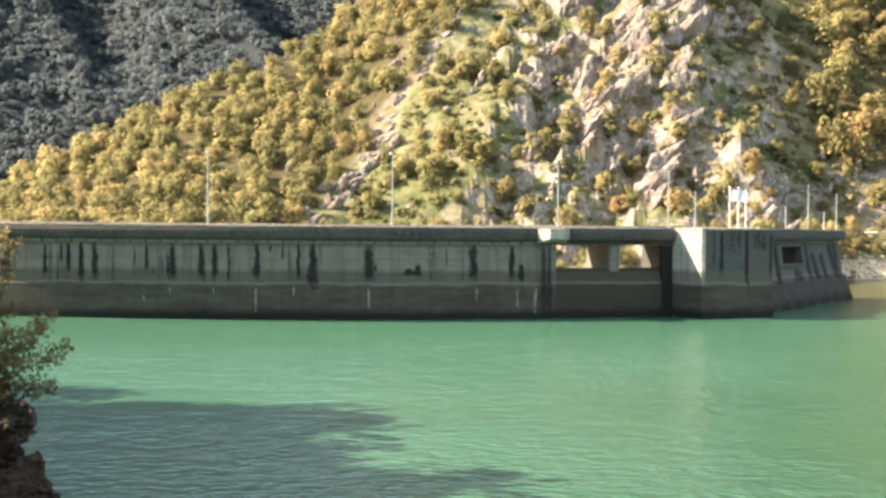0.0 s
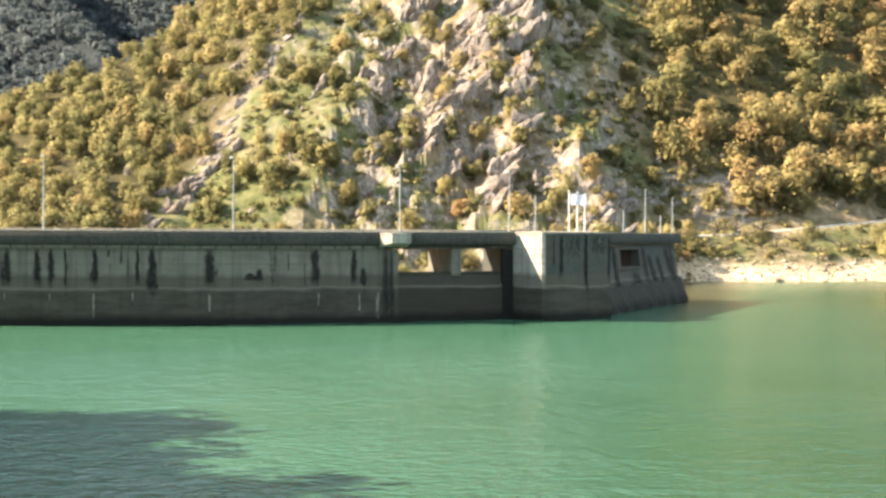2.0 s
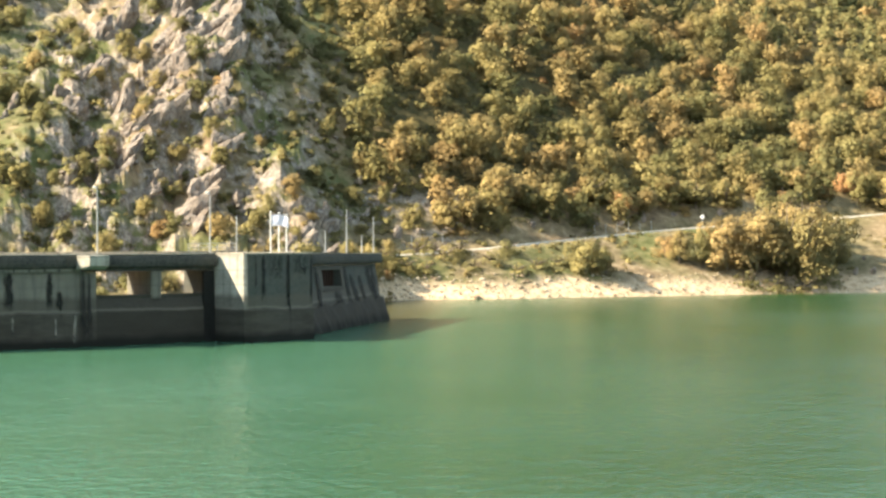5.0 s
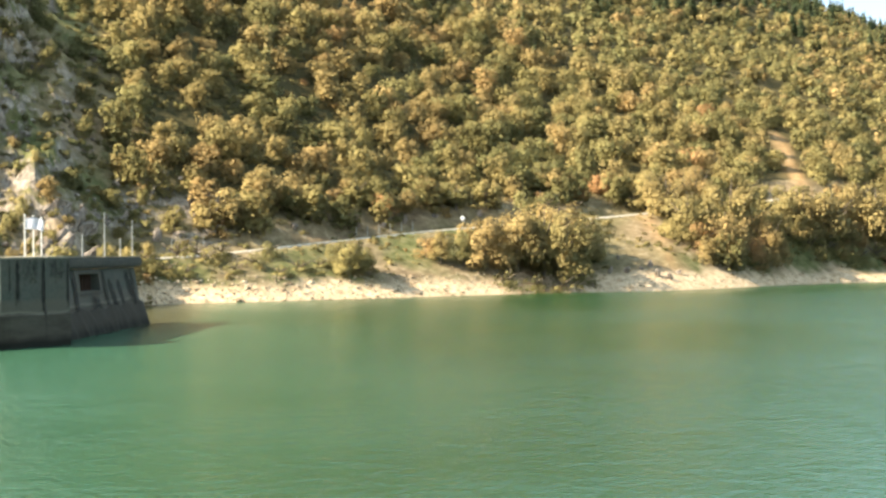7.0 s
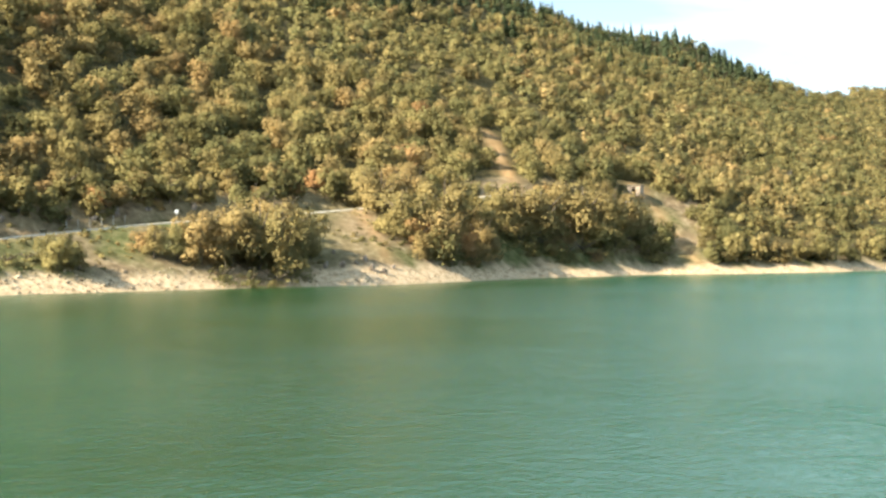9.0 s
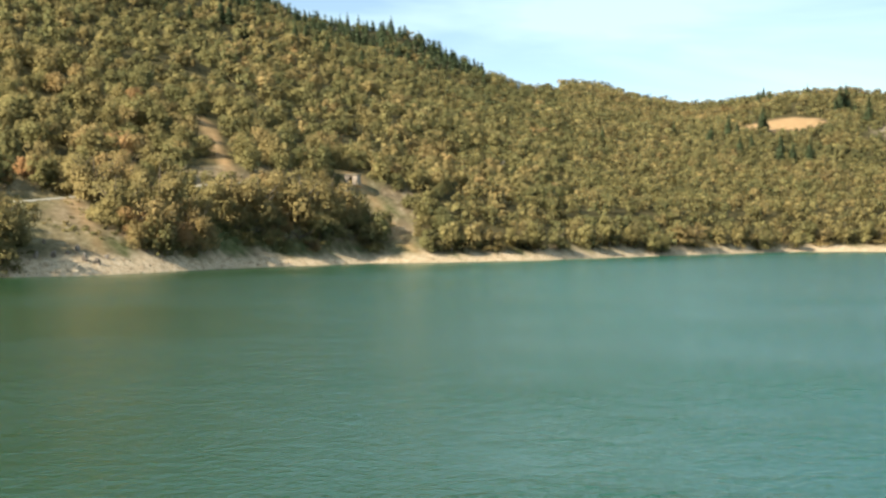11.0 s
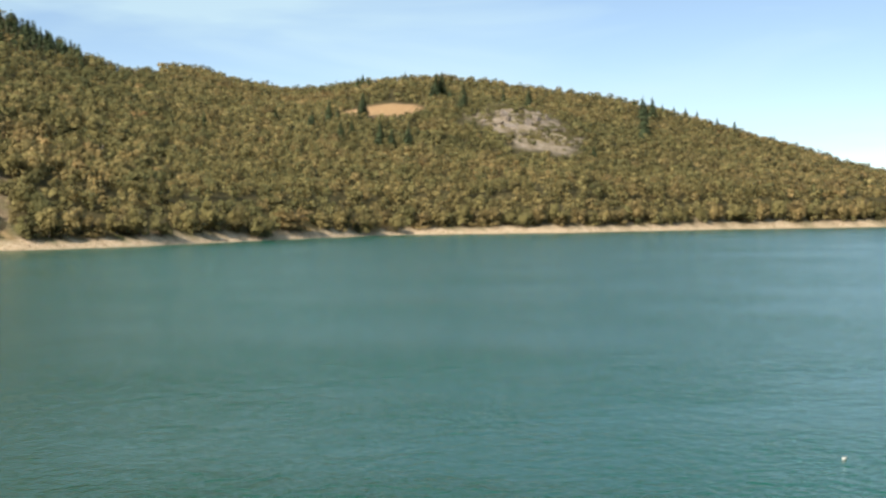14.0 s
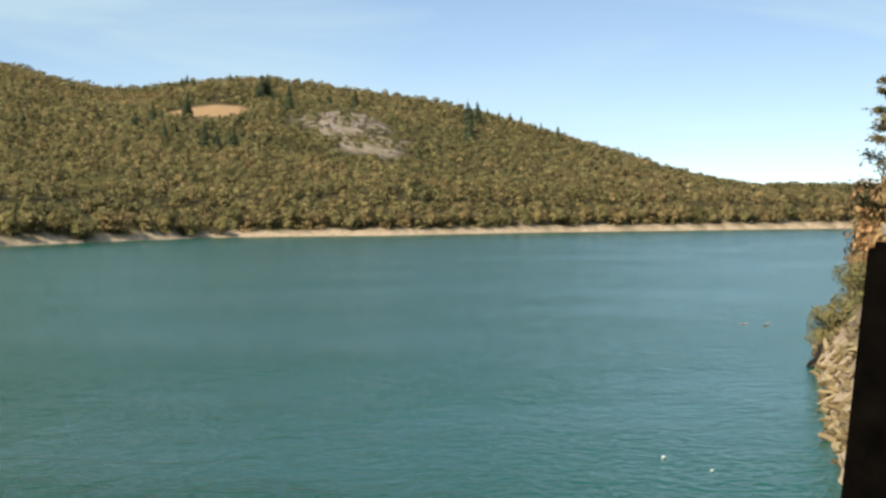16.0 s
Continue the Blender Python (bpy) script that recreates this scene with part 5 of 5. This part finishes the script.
def build_hut():
    """A small pale hut where the path leaves the wood."""
    x, y = polar(41.62, 482)
    hut = thing("hut", pose(x, y, land1(x, y), 0, 0, -62), "small pale plastered hut at the head of a path", "hut")
    plaster = make_simple("pale_plaster", (0.36, 0.29, 0.24), 0.9, 0, 0.25, 1.0)
    for lo, hi in (((-2, -1.5, -0.6), (-0.5, -1.3, 2.4)), ((0.5, -1.5, -0.6), (2, -1.3, 2.4)), ((-0.5, -1.5, 2.0), (0.5, -1.3, 2.4)),
                   ((-2, -1.3, -0.6), (-1.8, 1.5, 2.4)), ((1.8, -1.3, -0.6), (2, 1.5, 2.4)), ((-1.8, 1.3, -0.6), (1.8, 1.5, 2.4))):
        bm = bmesh.new()
        box(bm, lo, hi)
        part("wall", bm, plaster, hut)
    bm = bmesh.new()
    box(bm, (-2.3, -1.8, 2.4), (2.3, 1.8, 2.6), 0.04)
    part("roof", bm, M_COPING, hut)


build_hut()

# ---- on and about the dam ----


def make_crust(name, color, rough):
    """A crust that thins out towards its edges until the wall shows through."""
    m = Mat(name, rough)
    n = m.noise(0.35, 5, 0.65, m.scaled(1, 1, 0.4))
    m.color(m.ramp(n, [(0.3, tuple(v * 0.6 for v in color)), (0.7, tuple(v * 1.5 for v in color))]))
    sh = m.n.new("ShaderNodeMixShader")
    m.l.new(m.span(m.math("ADD", m.attr("thick"), m.span(n, 0.3, 0.7, -0.25, 0.25)), 0.12, 0.75, 0.0, 0.94), sh.inputs[0])
    m.l.new(m.n.new("ShaderNodeBsdfTransparent").outputs[0], sh.inputs[1])
    m.l.new(m.p.outputs[0], sh.inputs[2])
    m.l.new(sh.outputs[0], m.n["Material Output"].inputs["Surface"])
    return m.m


M_STAIN = make_crust("seepage_stain", (0.018, 0.017, 0.015), 0.8)
M_LIME = make_crust("lime_streak", (0.20, 0.185, 0.155), 0.85)
# black that stands for the shade inside the gate slot
M_SLOT = make_simple("slot_shade_black", (0.012, 0.012, 0.011), 0.8, 0, 0.4)


def wall_out(z):
    return 0.05 * (8.05 - z) / 4.3 if z > 3.75 else 0.25 + 0.15 * (3.65 - z) / 11.65


def streak(s, wide, z1, z0, material, name, seed, bulge=0.3, out=0.0, top=1.0, at=None, lean=0.0):
    """A thin uneven crust that ran down the wall from z1 to z0."""
    rs = np.random.default_rng(seed)
    n = 12
    bm = bmesh.new()
    last, thick = None, []
    for k in range(n + 1):
        t = k / n
        z = z1 + (z0 - z1) * t
        w = wide * (0.50 + 1.3 * bulge * t + rs.uniform(-0.07, 0.07))
        c = s + rs.uniform(-0.06, 0.06) * wide + lean * t
        w *= 1.65
        thick += [e * min(1.0, 0.45 + 3 * t, (1 - t) / 0.35) * top for e in (0.0, 0.8, 0.8, 0.0)]
        face = wing_out(z) if at else wall_out(z)
        row = [bm.verts.new((at or on_dam)(c + q * w / 2, face + out + 0.014 + 0.02 * (1 - abs(q)), z)) for q in (-1, -0.25, 0.25, 1)]
        if last:
            for i in range(3):
                bm.faces.new((last[i], last[i + 1], row[i + 1], row[i]))
        last = row
    me = part(name, bm, material, dam).data
    me.attributes.new("thick", "FLOAT", "POINT").data.foreach_set("value", np.array(thick, np.float32))


for k, (s, w, z1, z0) in enumerate(((-27.7, 0.55, 8.0, 4.3), (-25.9, 0.4, 8.0, 5.6), (-25.1, 0.5, 8.0, 4.6), (-23.7, 0.8, 8.0, 4.2), (-22.2, 0.85, 8.05, 3.9),
                                    (-16.6, 0.5, 7.9, 4.8), (-13.8, 0.95, 8.05, 4.0), (-10.7, 0.95, 8.05, 4.0), (-9.3, 0.8, 8.0, 4.2), (-4.8, 0.9, 8.05, 4.0),
                                    (-3.4, 0.3, 8.0, 7.0), (-2.1, 0.3, 8.0, 6.2), (-0.4, 0.6, 8.0, 3.9), (1.1, 1.25, 8.05, 2.6), (7.1, 1.25, 8.05, 3.8), (18.6, 1.1, 8.0, 3.8),
                                    (22.9, 0.8, 8.0, 4.3), (24.0, 1.0, 6.0, 3.8), (12.4, 0.9, 6.0, 4.4), (11.4, 1.3, 5.5, 4.6))):
    streak(s, w, z1, min(z0, 3.7) if w > 0.5 and z1 > 7 else z0, M_STAIN, "seepage_stain", k + 50)
for k, (s, w, z1, z0) in enumerate(((-16.8, 0.3, 2.6, 1.5), (-9.4, 0.3, 3.6, 1.8), (-4.9, 0.45, 3.6, 0.6), (7.1, 0.55, 3.6, 0.6), (18.9, 0.35, 3.6, 1.0), (23.5, 0.4, 3.2, 0.9),
                                    (25.6, 0.7, 3.6, 0.3), (-0.9, 0.3, 3.6, 2.0), (-14.0, 0.25, 3.5, 2.2))):
    streak(s, w, z1, z0, M_LIME, "lime_streak", k + 90, 0.1)
for s, w, z0, top in ((45.0, 0.4, 5.0, 0.6), (46.0, 0.8, 4.3, 1.0), (49.35, 0.8, 3.4, 1.0), (49.5, 0.5, 0.6, 0.6), (52.75, 0.6, 3.6, 0.9),
                      (47.4, 2.2, 6.4, 0.35), (48.3, 1.3, 6.9, 0.4), (50.9, 2.2, 6.6, 0.4), (51.8, 1.2, 7.2, 0.35)):
    streak(s, w, 9.8, z0, M_STAIN, "seepage_stain", int(s * 10), 0.1, block_out(s) + 0.02, top)
for b, w, z1, z0, top, lean in ((11.62, 2.2, 8.2, 0.8, 0.9, 0.6), (12.62, 2.4, 8.2, 3.0, 1.0, 1.2), (12.85, 3.4, 7.0, 2.0, 1.0, 2.4), (13.15, 3.0, 6.8, 2.6, 0.9, 1.6), (13.45, 3.6, 8.0, 3.0, 0.9, 2.0), (13.62, 2.6, 8.2, 1.5, 1.0, 1.0), (12.3, 6.0, 5.0, 1.0, 0.7, 1.0)):
    streak(wing_q(b), w, z1, z0, M_STAIN, "seepage_stain", int(b * 100), 0.1, 0.16 if b < 12.7 else 0.01, top, on_wing, lean)
rs = np.random.default_rng(77)
for k in range(26):
    s = rs.uniform(-29, 25.5)
    streak(s, rs.uniform(0.2, 0.7), 8.04 - (rs.uniform(0, 3) if k % 3 == 0 else 0), rs.uniform(2.0, 6.5), M_STAIN, "seepage_stain", k + 200, 0.2, 0.004, rs.uniform(0.25, 0.6))
# the open joint beside the spillway, and a black strip painting the gate slot's shade beside the block
for s, w in ((26.55, 0.65), (27.2, 0.5)):
    streak(s, w, 8.0, 0.1, M_STAIN, "joint_stain", int(s * 10), 0.35, 0.28)
bm = bmesh.new()
sweep(bm, [41.35, 42.0, 42.74], lambda s: [(0.02, 8.0), (0.14, -6), (-0.3, -6), (-0.45, 8.0)])
part("gate_slot_shade", bm, M_SLOT, dam, "black strip that paints the shade in a gate slot")
# short ribs under the parapet
for k in range(34):
    s = -28 + k * 1.62
    bm = bmesh.new()
    sweep(bm, [s, s + 0.12], lambda q: [(0.31, 8.08), (0.52, 8.42), (0.28, 8.42), (0.28, 8.08)])
    part("bracket", bm, M_BEAM, dam)


def lamp_post(s, top, head=True, out=-0.8, at=None):
    base = (at or on_dam)(s, out, 9.2)
    base.z = 9.2 if at is None else base.z
    post = thing("lamp_post" if head else "mast", pose(*base, 0, 0, -dam_turn(s)), "tall galvanised steel lamp post on the crest of the dam" if head else "plain thin steel mast on the crest of the dam",
                 "lamp post" if head else "mast", "posts on the dam")
    h = top - 9.2
    bm = bmesh.new()
    tube(bm, [(0, 0, 0), (0, 0, 0.5), (0, 0, 0.52), (0, 0, h)], [0.16, 0.15, 0.10, 0.06], 10)
    part("pole", bm, M_STEEL, post)
    bm = bmesh.new()
    box(bm, (-0.2, -0.2, -0.02), (0.2, 0.2, 0.06), 0.02)
    part("base_plate", bm, M_STEEL, post)
    if head:
        bm = bmesh.new()
        tube(bm, [(0, 0, h - 0.1), (0, -0.15, h + 0.1), (0, -0.7, h + 0.2)], [0.05, 0.045, 0.04], 8)
        part("arm", bm, M_STEEL, post)
        bm = bmesh.new()
        box(bm, (-0.16, -1.25, h + 0.12), (0.16, -0.6, h + 0.32), 0.06)
        head_part = part("lamp_head", bm, M_LAMP, post, "pale lamp head")
        bm = bmesh.new()
        box(bm, (-0.12, -1.2, h + 0.07), (0.12, -0.65, h + 0.125), 0.02)
        part("lens", bm, M_LENS, head_part, "clear ribbed lens")
    return post


M_LENS = make_simple("lamp_lens", (0.6, 0.62, 0.62), 0.15, 0, 0.05)
M_LAMP = make_simple("lamp_enamel", (0.72, 0.72, 0.70), 0.4, 0, 0.05)
for s, top in ((-10.2, 17.5), (9.7, 17.6), (28.6, 17.0), (42.7, 16.6)):
    lamp_post(s, top)
for s, top in ((46.4, 14.2),):
    lamp_post(s, top, False)
for b, top in ((12.24, 12.9), (12.99, 15.8), (13.52, 12.4), (13.93, 15.0)):
    lamp_post(wing_q(b), top, False, -0.8, on_wing)


def make_flag():
    m = Mat("flag_cloth", 0.8, spec=0.1)
    co = m.n.new("ShaderNodeTexCoord")
    sp = m.n.new("ShaderNodeSeparateXYZ")
    m.l.new(co.outputs["Object"], sp.inputs[0])
    w = m.math("SINE", m.math("MULTIPLY", sp.outputs[2], 21.0))
    return m.color(m.mix(m.span(w, -0.2, 0.2), (0.78, 0.80, 0.84), (0.50, 0.58, 0.76))).m


def flag_pole(s, top, flag):
    base = on_dam(s, -1.5, 9.2)
    pole = thing("flagpole", pose(*base, 0, 0, -dam_turn(s)), "white flagpole with a blue and white flag flying" if flag else "white flagpole without a flag", "flagpole", "flagpoles on the dam")
    bm = bmesh.new()
    tube(bm, [(0, 0, 0), (0, 0, top - 9.2)], [0.10, 0.08], 10)
    part("pole", bm, M_LAMP, pole)
    bm = bmesh.new()
    bmesh.ops.create_uvsphere(bm, u_segments=10, v_segments=6, radius=0.12)
    bmesh.ops.translate(bm, verts=bm.verts, vec=(0, 0, top - 9.2 + 0.06))
    part("finial", bm, M_LAMP, pole)
    if flag:
        bm = bmesh.new()
        cols, rows, high = 15, 8, top - 9.2 - 0.25
        vs = [[bm.verts.new((0.1 + 2.2 * i / cols, 0.20 * math.sin(i * 0.75 + j * 0.2) * i / cols, high - 1.35 * j / rows + 0.28 * (i / cols) ** 1.5 * math.sin(1.2 + i * 0.22))) for j in range(rows + 1)] for i in range(cols + 1)]
        for i in range(cols):
            for j in range(rows):
                bm.faces.new((vs[i][j], vs[i + 1][j], vs[i + 1][j + 1], vs[i][j + 1]))
        bmesh.ops.solidify(bm, geom=bm.faces[:], thickness=0.012)
        part("flag", bm, make_flag(), pole, "white flag with pale blue stripes", smooth=True)


for s, top, flag in ((52.0, 14.7, True), (53.3, 14.6, False), (54.5, 14.4, False)):
    flag_pole(s, top, flag)


def railing(s0, s1, out, z, high=1.0):
    rail = thing("railing", Matrix.Identity(4), "low pale pipe railing on the crest of the dam", "railing", "railings on the dam")
    for s in spread(s0, s1, 1.5):
        bm = bmesh.new()
        p = on_dam(s, out, z)
        tube(bm, [p, p + Vector((0, 0, high))], [0.04, 0.04], 6)
        part("post", bm, M_STEEL, rail)
    for h in (high * 0.5, high):
        bm = bmesh.new()
        tube(bm, [on_dam(s, out, z + h) for s in spread(s0, s1, 1.5)], [0.035] * len(spread(s0, s1, 1.5)), 6)
        part("rail", bm, M_STEEL, rail)


railing(42.9, 50.0, -5.6, 10.15, 0.9)

# ---- the near bank ----


def block_rock(b, r, z, s, k, label, dark=False, tilt=0.0):
    x, y = polar(b, r)
    ob = new("boulder", (BANK_ROCKS if dark else SHORE_ROCKS)[k])
    ob.matrix_world = pose(x, y, z, tilt, 12 * k, 37 * k) @ Matrix.Scale(s, 4)
    tagged(ob, label, "rock", "rocks on the near bank")


for b, r, z, s, k in ((-16.3, 47, 5.8, 1.35, 1), (-15.6, 46, 5.3, 0.9, 4), (-15.0, 45, 4.0, 0.85, 3), (-15.8, 44, 3.2, 1.3, 0), (-14.0, 44, 2.9, 0.75, 1), (-14.7, 43, 2.5, 1.1, 5), (-14.3, 42.5, 4.5, 0.85, 2), (-13.9, 42, 3.6, 0.85, 4), (-13.5, 41.5, 3.1, 0.75, 0), (-15.2, 43.5, 5.0, 0.8, 3), (-14.9, 44, 4.7, 0.6, 2), (-13.6, 42.5, 2.4, 0.9, 3)):
    block_rock(b, r, z, s, k, "weathered boulder on the near bank, shade put into its dark colour", True)
block_rock(78.35, 123, 0.3, 1.2, 3, "dark boulder under the bush", True)
block_rock(79.0, 124, 0.9, 1.5, 1, "dark boulder under the bush", True)
for b, r, z, s, k in ((78.9, 112, 0.2, 0.8, 1), (79.4, 122, 0.6, 1.1, 3), (79.3, 104, 0.3, 0.9, 4), (79.6, 96, 0.3, 0.9, 5), (79.4, 88, 0.2, 0.7, 0), (79.7, 82, 0.1, 0.7, 1), (80.2, 108, 1.6, 1.0, 2), (80.3, 92, 1.3, 0.9, 3),
                      (78.8, 130, 0.2, 1.3, 4), (79.6, 74, 0, 0.9, 5), (79.9, 118, 2.0, 1.8, 0), (80.0, 78, 0.4, 1.1, 1)):
    block_rock(b, r, z, s, k, "pale broken boulder at the water's edge")
M_SLAB = make_shore_stone("golden_shore_stone", ((0.10, 0.07, 0.035), (0.24, 0.18, 0.085), (0.42, 0.33, 0.18)))
SLABS = [rock_mesh(k + 40, 2, (1, 1, 1), 0.15) for k in range(6)]
for me in SLABS:
    me.materials[0] = M_SLAB
for k in range(230):
    r = rt.uniform(73, 137)
    b = float(np.interp(r, [72, 82, 95, 117, 137], [79.3, 78.7, 78.5, 78.2, 78.1])) + abs(rt.normal(0, 1.0))
    x, y = polar(b, r)
    ob = new("boulder", SLABS[k % 6])
    ob.matrix_world = pose(x, y, max(0.0, land1(x, y)) + 0.1, rt.uniform(-50, 50), rt.uniform(-50, 50), rt.uniform(0, 360)) @ Matrix.Diagonal((rt.uniform(0.3, 1.0), rt.uniform(0.12, 0.3), rt.uniform(0.08, 0.26), 1))
    tagged(ob, "yellowish broken boulder at the water's edge", "rock", "rocks on the near bank")
plant(len(MODELS) - 1, 78.8, 132, 1.0, 1.0, -0.6)
plant(len(MODELS) - 1, 79.8, 138, 1.1, 1.1, -0.3)
plant(3, 79.9, 152, 0.8)
plant(3, 81.0, 165, 1.9, 1.2)
plant(3, 81.6, 150, 1.6, 1.3)
plant(2, 80.4, 185, 1.3)


def build_pine(b, r, high, wide, seed):
    """A pine with flat layers of foliage on level limbs."""
    rp = np.random.default_rng(seed)
    x, y = polar(b, r)
    pine = thing("pine_tree", pose(x, y, land1(x, y)), "tall pine with flat layered branches on the near bank", "tree")
    bm = bmesh.new()
    tube(bm, [(0, 0, -1), (0.1, 0, high * 0.5), (0, 0.1, high)], [0.28, 0.2, 0.04], 8)
    cards = []
    for k in range(26):
        z = high * (0.25 + 0.74 * k / 25)
        a = k * 2.4 + rp.uniform(-0.3, 0.3)
        far = wide * (1.08 - k / 25) ** 0.7 * rp.uniform(0.65, 1.1) + 0.3
        tip = Vector((math.cos(a) * far, math.sin(a) * far, z + far * 0.12))
        tube(bm, [(0, 0, z - 0.2), tip * 0.5 + Vector((0, 0, z * 0.5)), tip], [0.07, 0.045, 0.012], 5)
        n = 170
        t = rp.uniform(0.25, 1.05, n)
        p = np.array([(tip.x * q, tip.y * q, z + (tip.z - z) * q) for q in t]) + rp.normal(size=(n, 3)) * np.array([0.34, 0.34, 0.20]) * (far * 0.4 + 0.3)
        d = rp.normal(size=(n, 3)) * 0.5 + np.array([0, 0, 1.0])
        d /= np.linalg.norm(d, axis=1, keepdims=True)
        u = np.cross(d, rp.normal(size=(n, 3)))
        u /= np.linalg.norm(u, axis=1, keepdims=True)
        w = np.cross(d, u)
        s = 0.24 * rp.uniform(0.6, 1.2, (n, 1))
        cards.append(np.stack([p - u * s, p - w * s * 0.6, p + u * s, p + w * s * 0.6], 1))
    part("trunk", bm, M_BARK, pine)
    crown = new("crown", card_mesh("crown", np.concatenate(cards), M_LEAF_OLIVE))
    crown.parent = pine


build_pine(80.75, 152, 18.5, 3.6, 31)


def twig_bush(name, roots, tips, leaves, size, label, seed):
    """Branches from the roots to the tips with leaves along them."""
    rb = np.random.default_rng(seed)
    bush = thing(name, Matrix.Translation(roots[0]), label, "bush")
    base = Vector(roots[0])
    bm = bmesh.new()
    cards = []
    for k, tip in enumerate(tips):
        a, c = Vector(roots[k % len(roots)]) - base, Vector(tip) - base
        mid = (a + c) / 2 + Vector((0, 0, 0.25))
        pts = [a, a.lerp(mid, 0.6), mid, mid.lerp(c, 0.6), c]
        tube(bm, pts, [0.05, 0.035, 0.025, 0.015, 0.006], 5)
        n = leaves
        t = rb.uniform(0.2, 1.02, n) ** 0.8
        p = np.array([pts[min(3, int(q * 4 * 0.999))].lerp(pts[min(3, int(q * 4 * 0.999)) + 1], q * 4 - min(3, int(q * 4 * 0.999))) for q in t])
        p = p + rb.normal(size=(n, 3)) * (0.10 + 0.16 * (1 - t))[:, None]
        d = rb.normal(size=(n, 3)) + np.array([0, 0, 0.5])
        d /= np.linalg.norm(d, axis=1, keepdims=True)
        u = np.cross(d, rb.normal(size=(n, 3)))
        u /= np.linalg.norm(u, axis=1, keepdims=True)
        w = np.cross(d, u)
        s = size * rb.uniform(0.6, 1.2, (n, 1))
        cards.append(np.stack([p - u * s, p - w * s * 0.55, p + u * s, p + w * s * 0.55], 1))
    part("branches", bm, M_BARK, bush)
    leaf = new("leaves", card_mesh("leaves", np.concatenate(cards), M_LEAF_BROWN))
    leaf.parent = bush


def spot(b, e, r):
    """A point at that bearing and height angle, r metres away."""
    return EYE + Vector((math.sin(radians(b)), math.cos(radians(b)), math.tan(radians(e)))) * r


twig_bush("leaning_bush", [spot(-17.0, -6.5, 42), spot(-16.5, -7.0, 42)],
          [spot(-13.05, -4.9, 42), spot(-13.3, -5.2, 41.5), spot(-13.7, -3.8, 42), spot(-13.9, -4.2, 42.4), spot(-13.5, -6.3, 41.5), spot(-14.1, -6.4, 42), spot(-14.6, -5.4, 42), spot(-14.3, -4.6, 42), spot(-15.0, -4.4, 42.5), spot(-15.2, -6.0, 42), spot(-14.9, -3.4, 42), spot(-15.4, -2.6, 42), spot(-15.0, -5.0, 42)],
          190, 0.085, "leaning bush with yellowing leaves above the lake", 5)
twig_bush("leaning_bush", [spot(-18.0, -5.0, 47), spot(-17.5, -4.0, 47)], [spot(-14.85, -1.3, 47), spot(-14.95, -1.9, 47), spot(-15.2, -0.9, 47), spot(-15.1, -2.4, 47), spot(-15.4, -3.0, 47), spot(-15.6, -1.6, 47)],
          150, 0.10, "upper branches of a yellowing bush on the bank", 6)


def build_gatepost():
    # post standing in for an unidentified dark shape at the right edge
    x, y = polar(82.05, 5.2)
    post = thing("gatepost", pose(x, y, 10.3, 0, 0, -80), "gatepost with deep shade put into its black colour, pale cap", "gatepost")
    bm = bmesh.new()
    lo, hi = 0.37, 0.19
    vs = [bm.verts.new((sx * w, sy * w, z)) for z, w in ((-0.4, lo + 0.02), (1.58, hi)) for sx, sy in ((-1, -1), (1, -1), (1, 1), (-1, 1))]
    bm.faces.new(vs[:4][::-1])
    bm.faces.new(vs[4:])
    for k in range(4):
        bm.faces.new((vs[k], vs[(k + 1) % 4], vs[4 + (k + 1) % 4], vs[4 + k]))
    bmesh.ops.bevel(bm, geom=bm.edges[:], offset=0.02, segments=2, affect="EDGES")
    # deep shade is put into the nearly black base colour
    part("shaft", bm, make_simple("shaded_stone", (0.004, 0.0035, 0.003), 0.95, 0, 0.4, 0.1, 0.0), post)
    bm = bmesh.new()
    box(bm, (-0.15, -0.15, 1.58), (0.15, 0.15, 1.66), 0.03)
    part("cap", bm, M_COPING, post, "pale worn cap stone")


build_gatepost()


def floating(b, r, s, white):
    x, y = polar(b, r)
    bm = bmesh.new()
    bmesh.ops.create_icosphere(bm, subdivisions=2, radius=s)
    for v in bm.verts:
        v.co = Vector((v.co.x * 1.5, v.co.y * 0.8, v.co.z * 0.6 + 0.25 * s)) * (1 + 0.2 * noise.noise(v.co * 3 / s))
    bmesh.ops.translate(bm, verts=bm.verts, vec=(x, y, 0.0))
    ob = part("floating_litter", bm, M_LAMP if white else M_STONE)
    tagged(ob, "small white object floating on the lake" if white else "pale drifting clump of debris on the water", "debris", "floating debris")


floating(72.95, 76.6, 0.13, True)
floating(74.65, 73.1, 0.10, True)
for b, r in ((75.65, 163), (75.8, 164), (76.45, 162), (76.55, 163.5)):
    floating(b, r, 0.17, False)
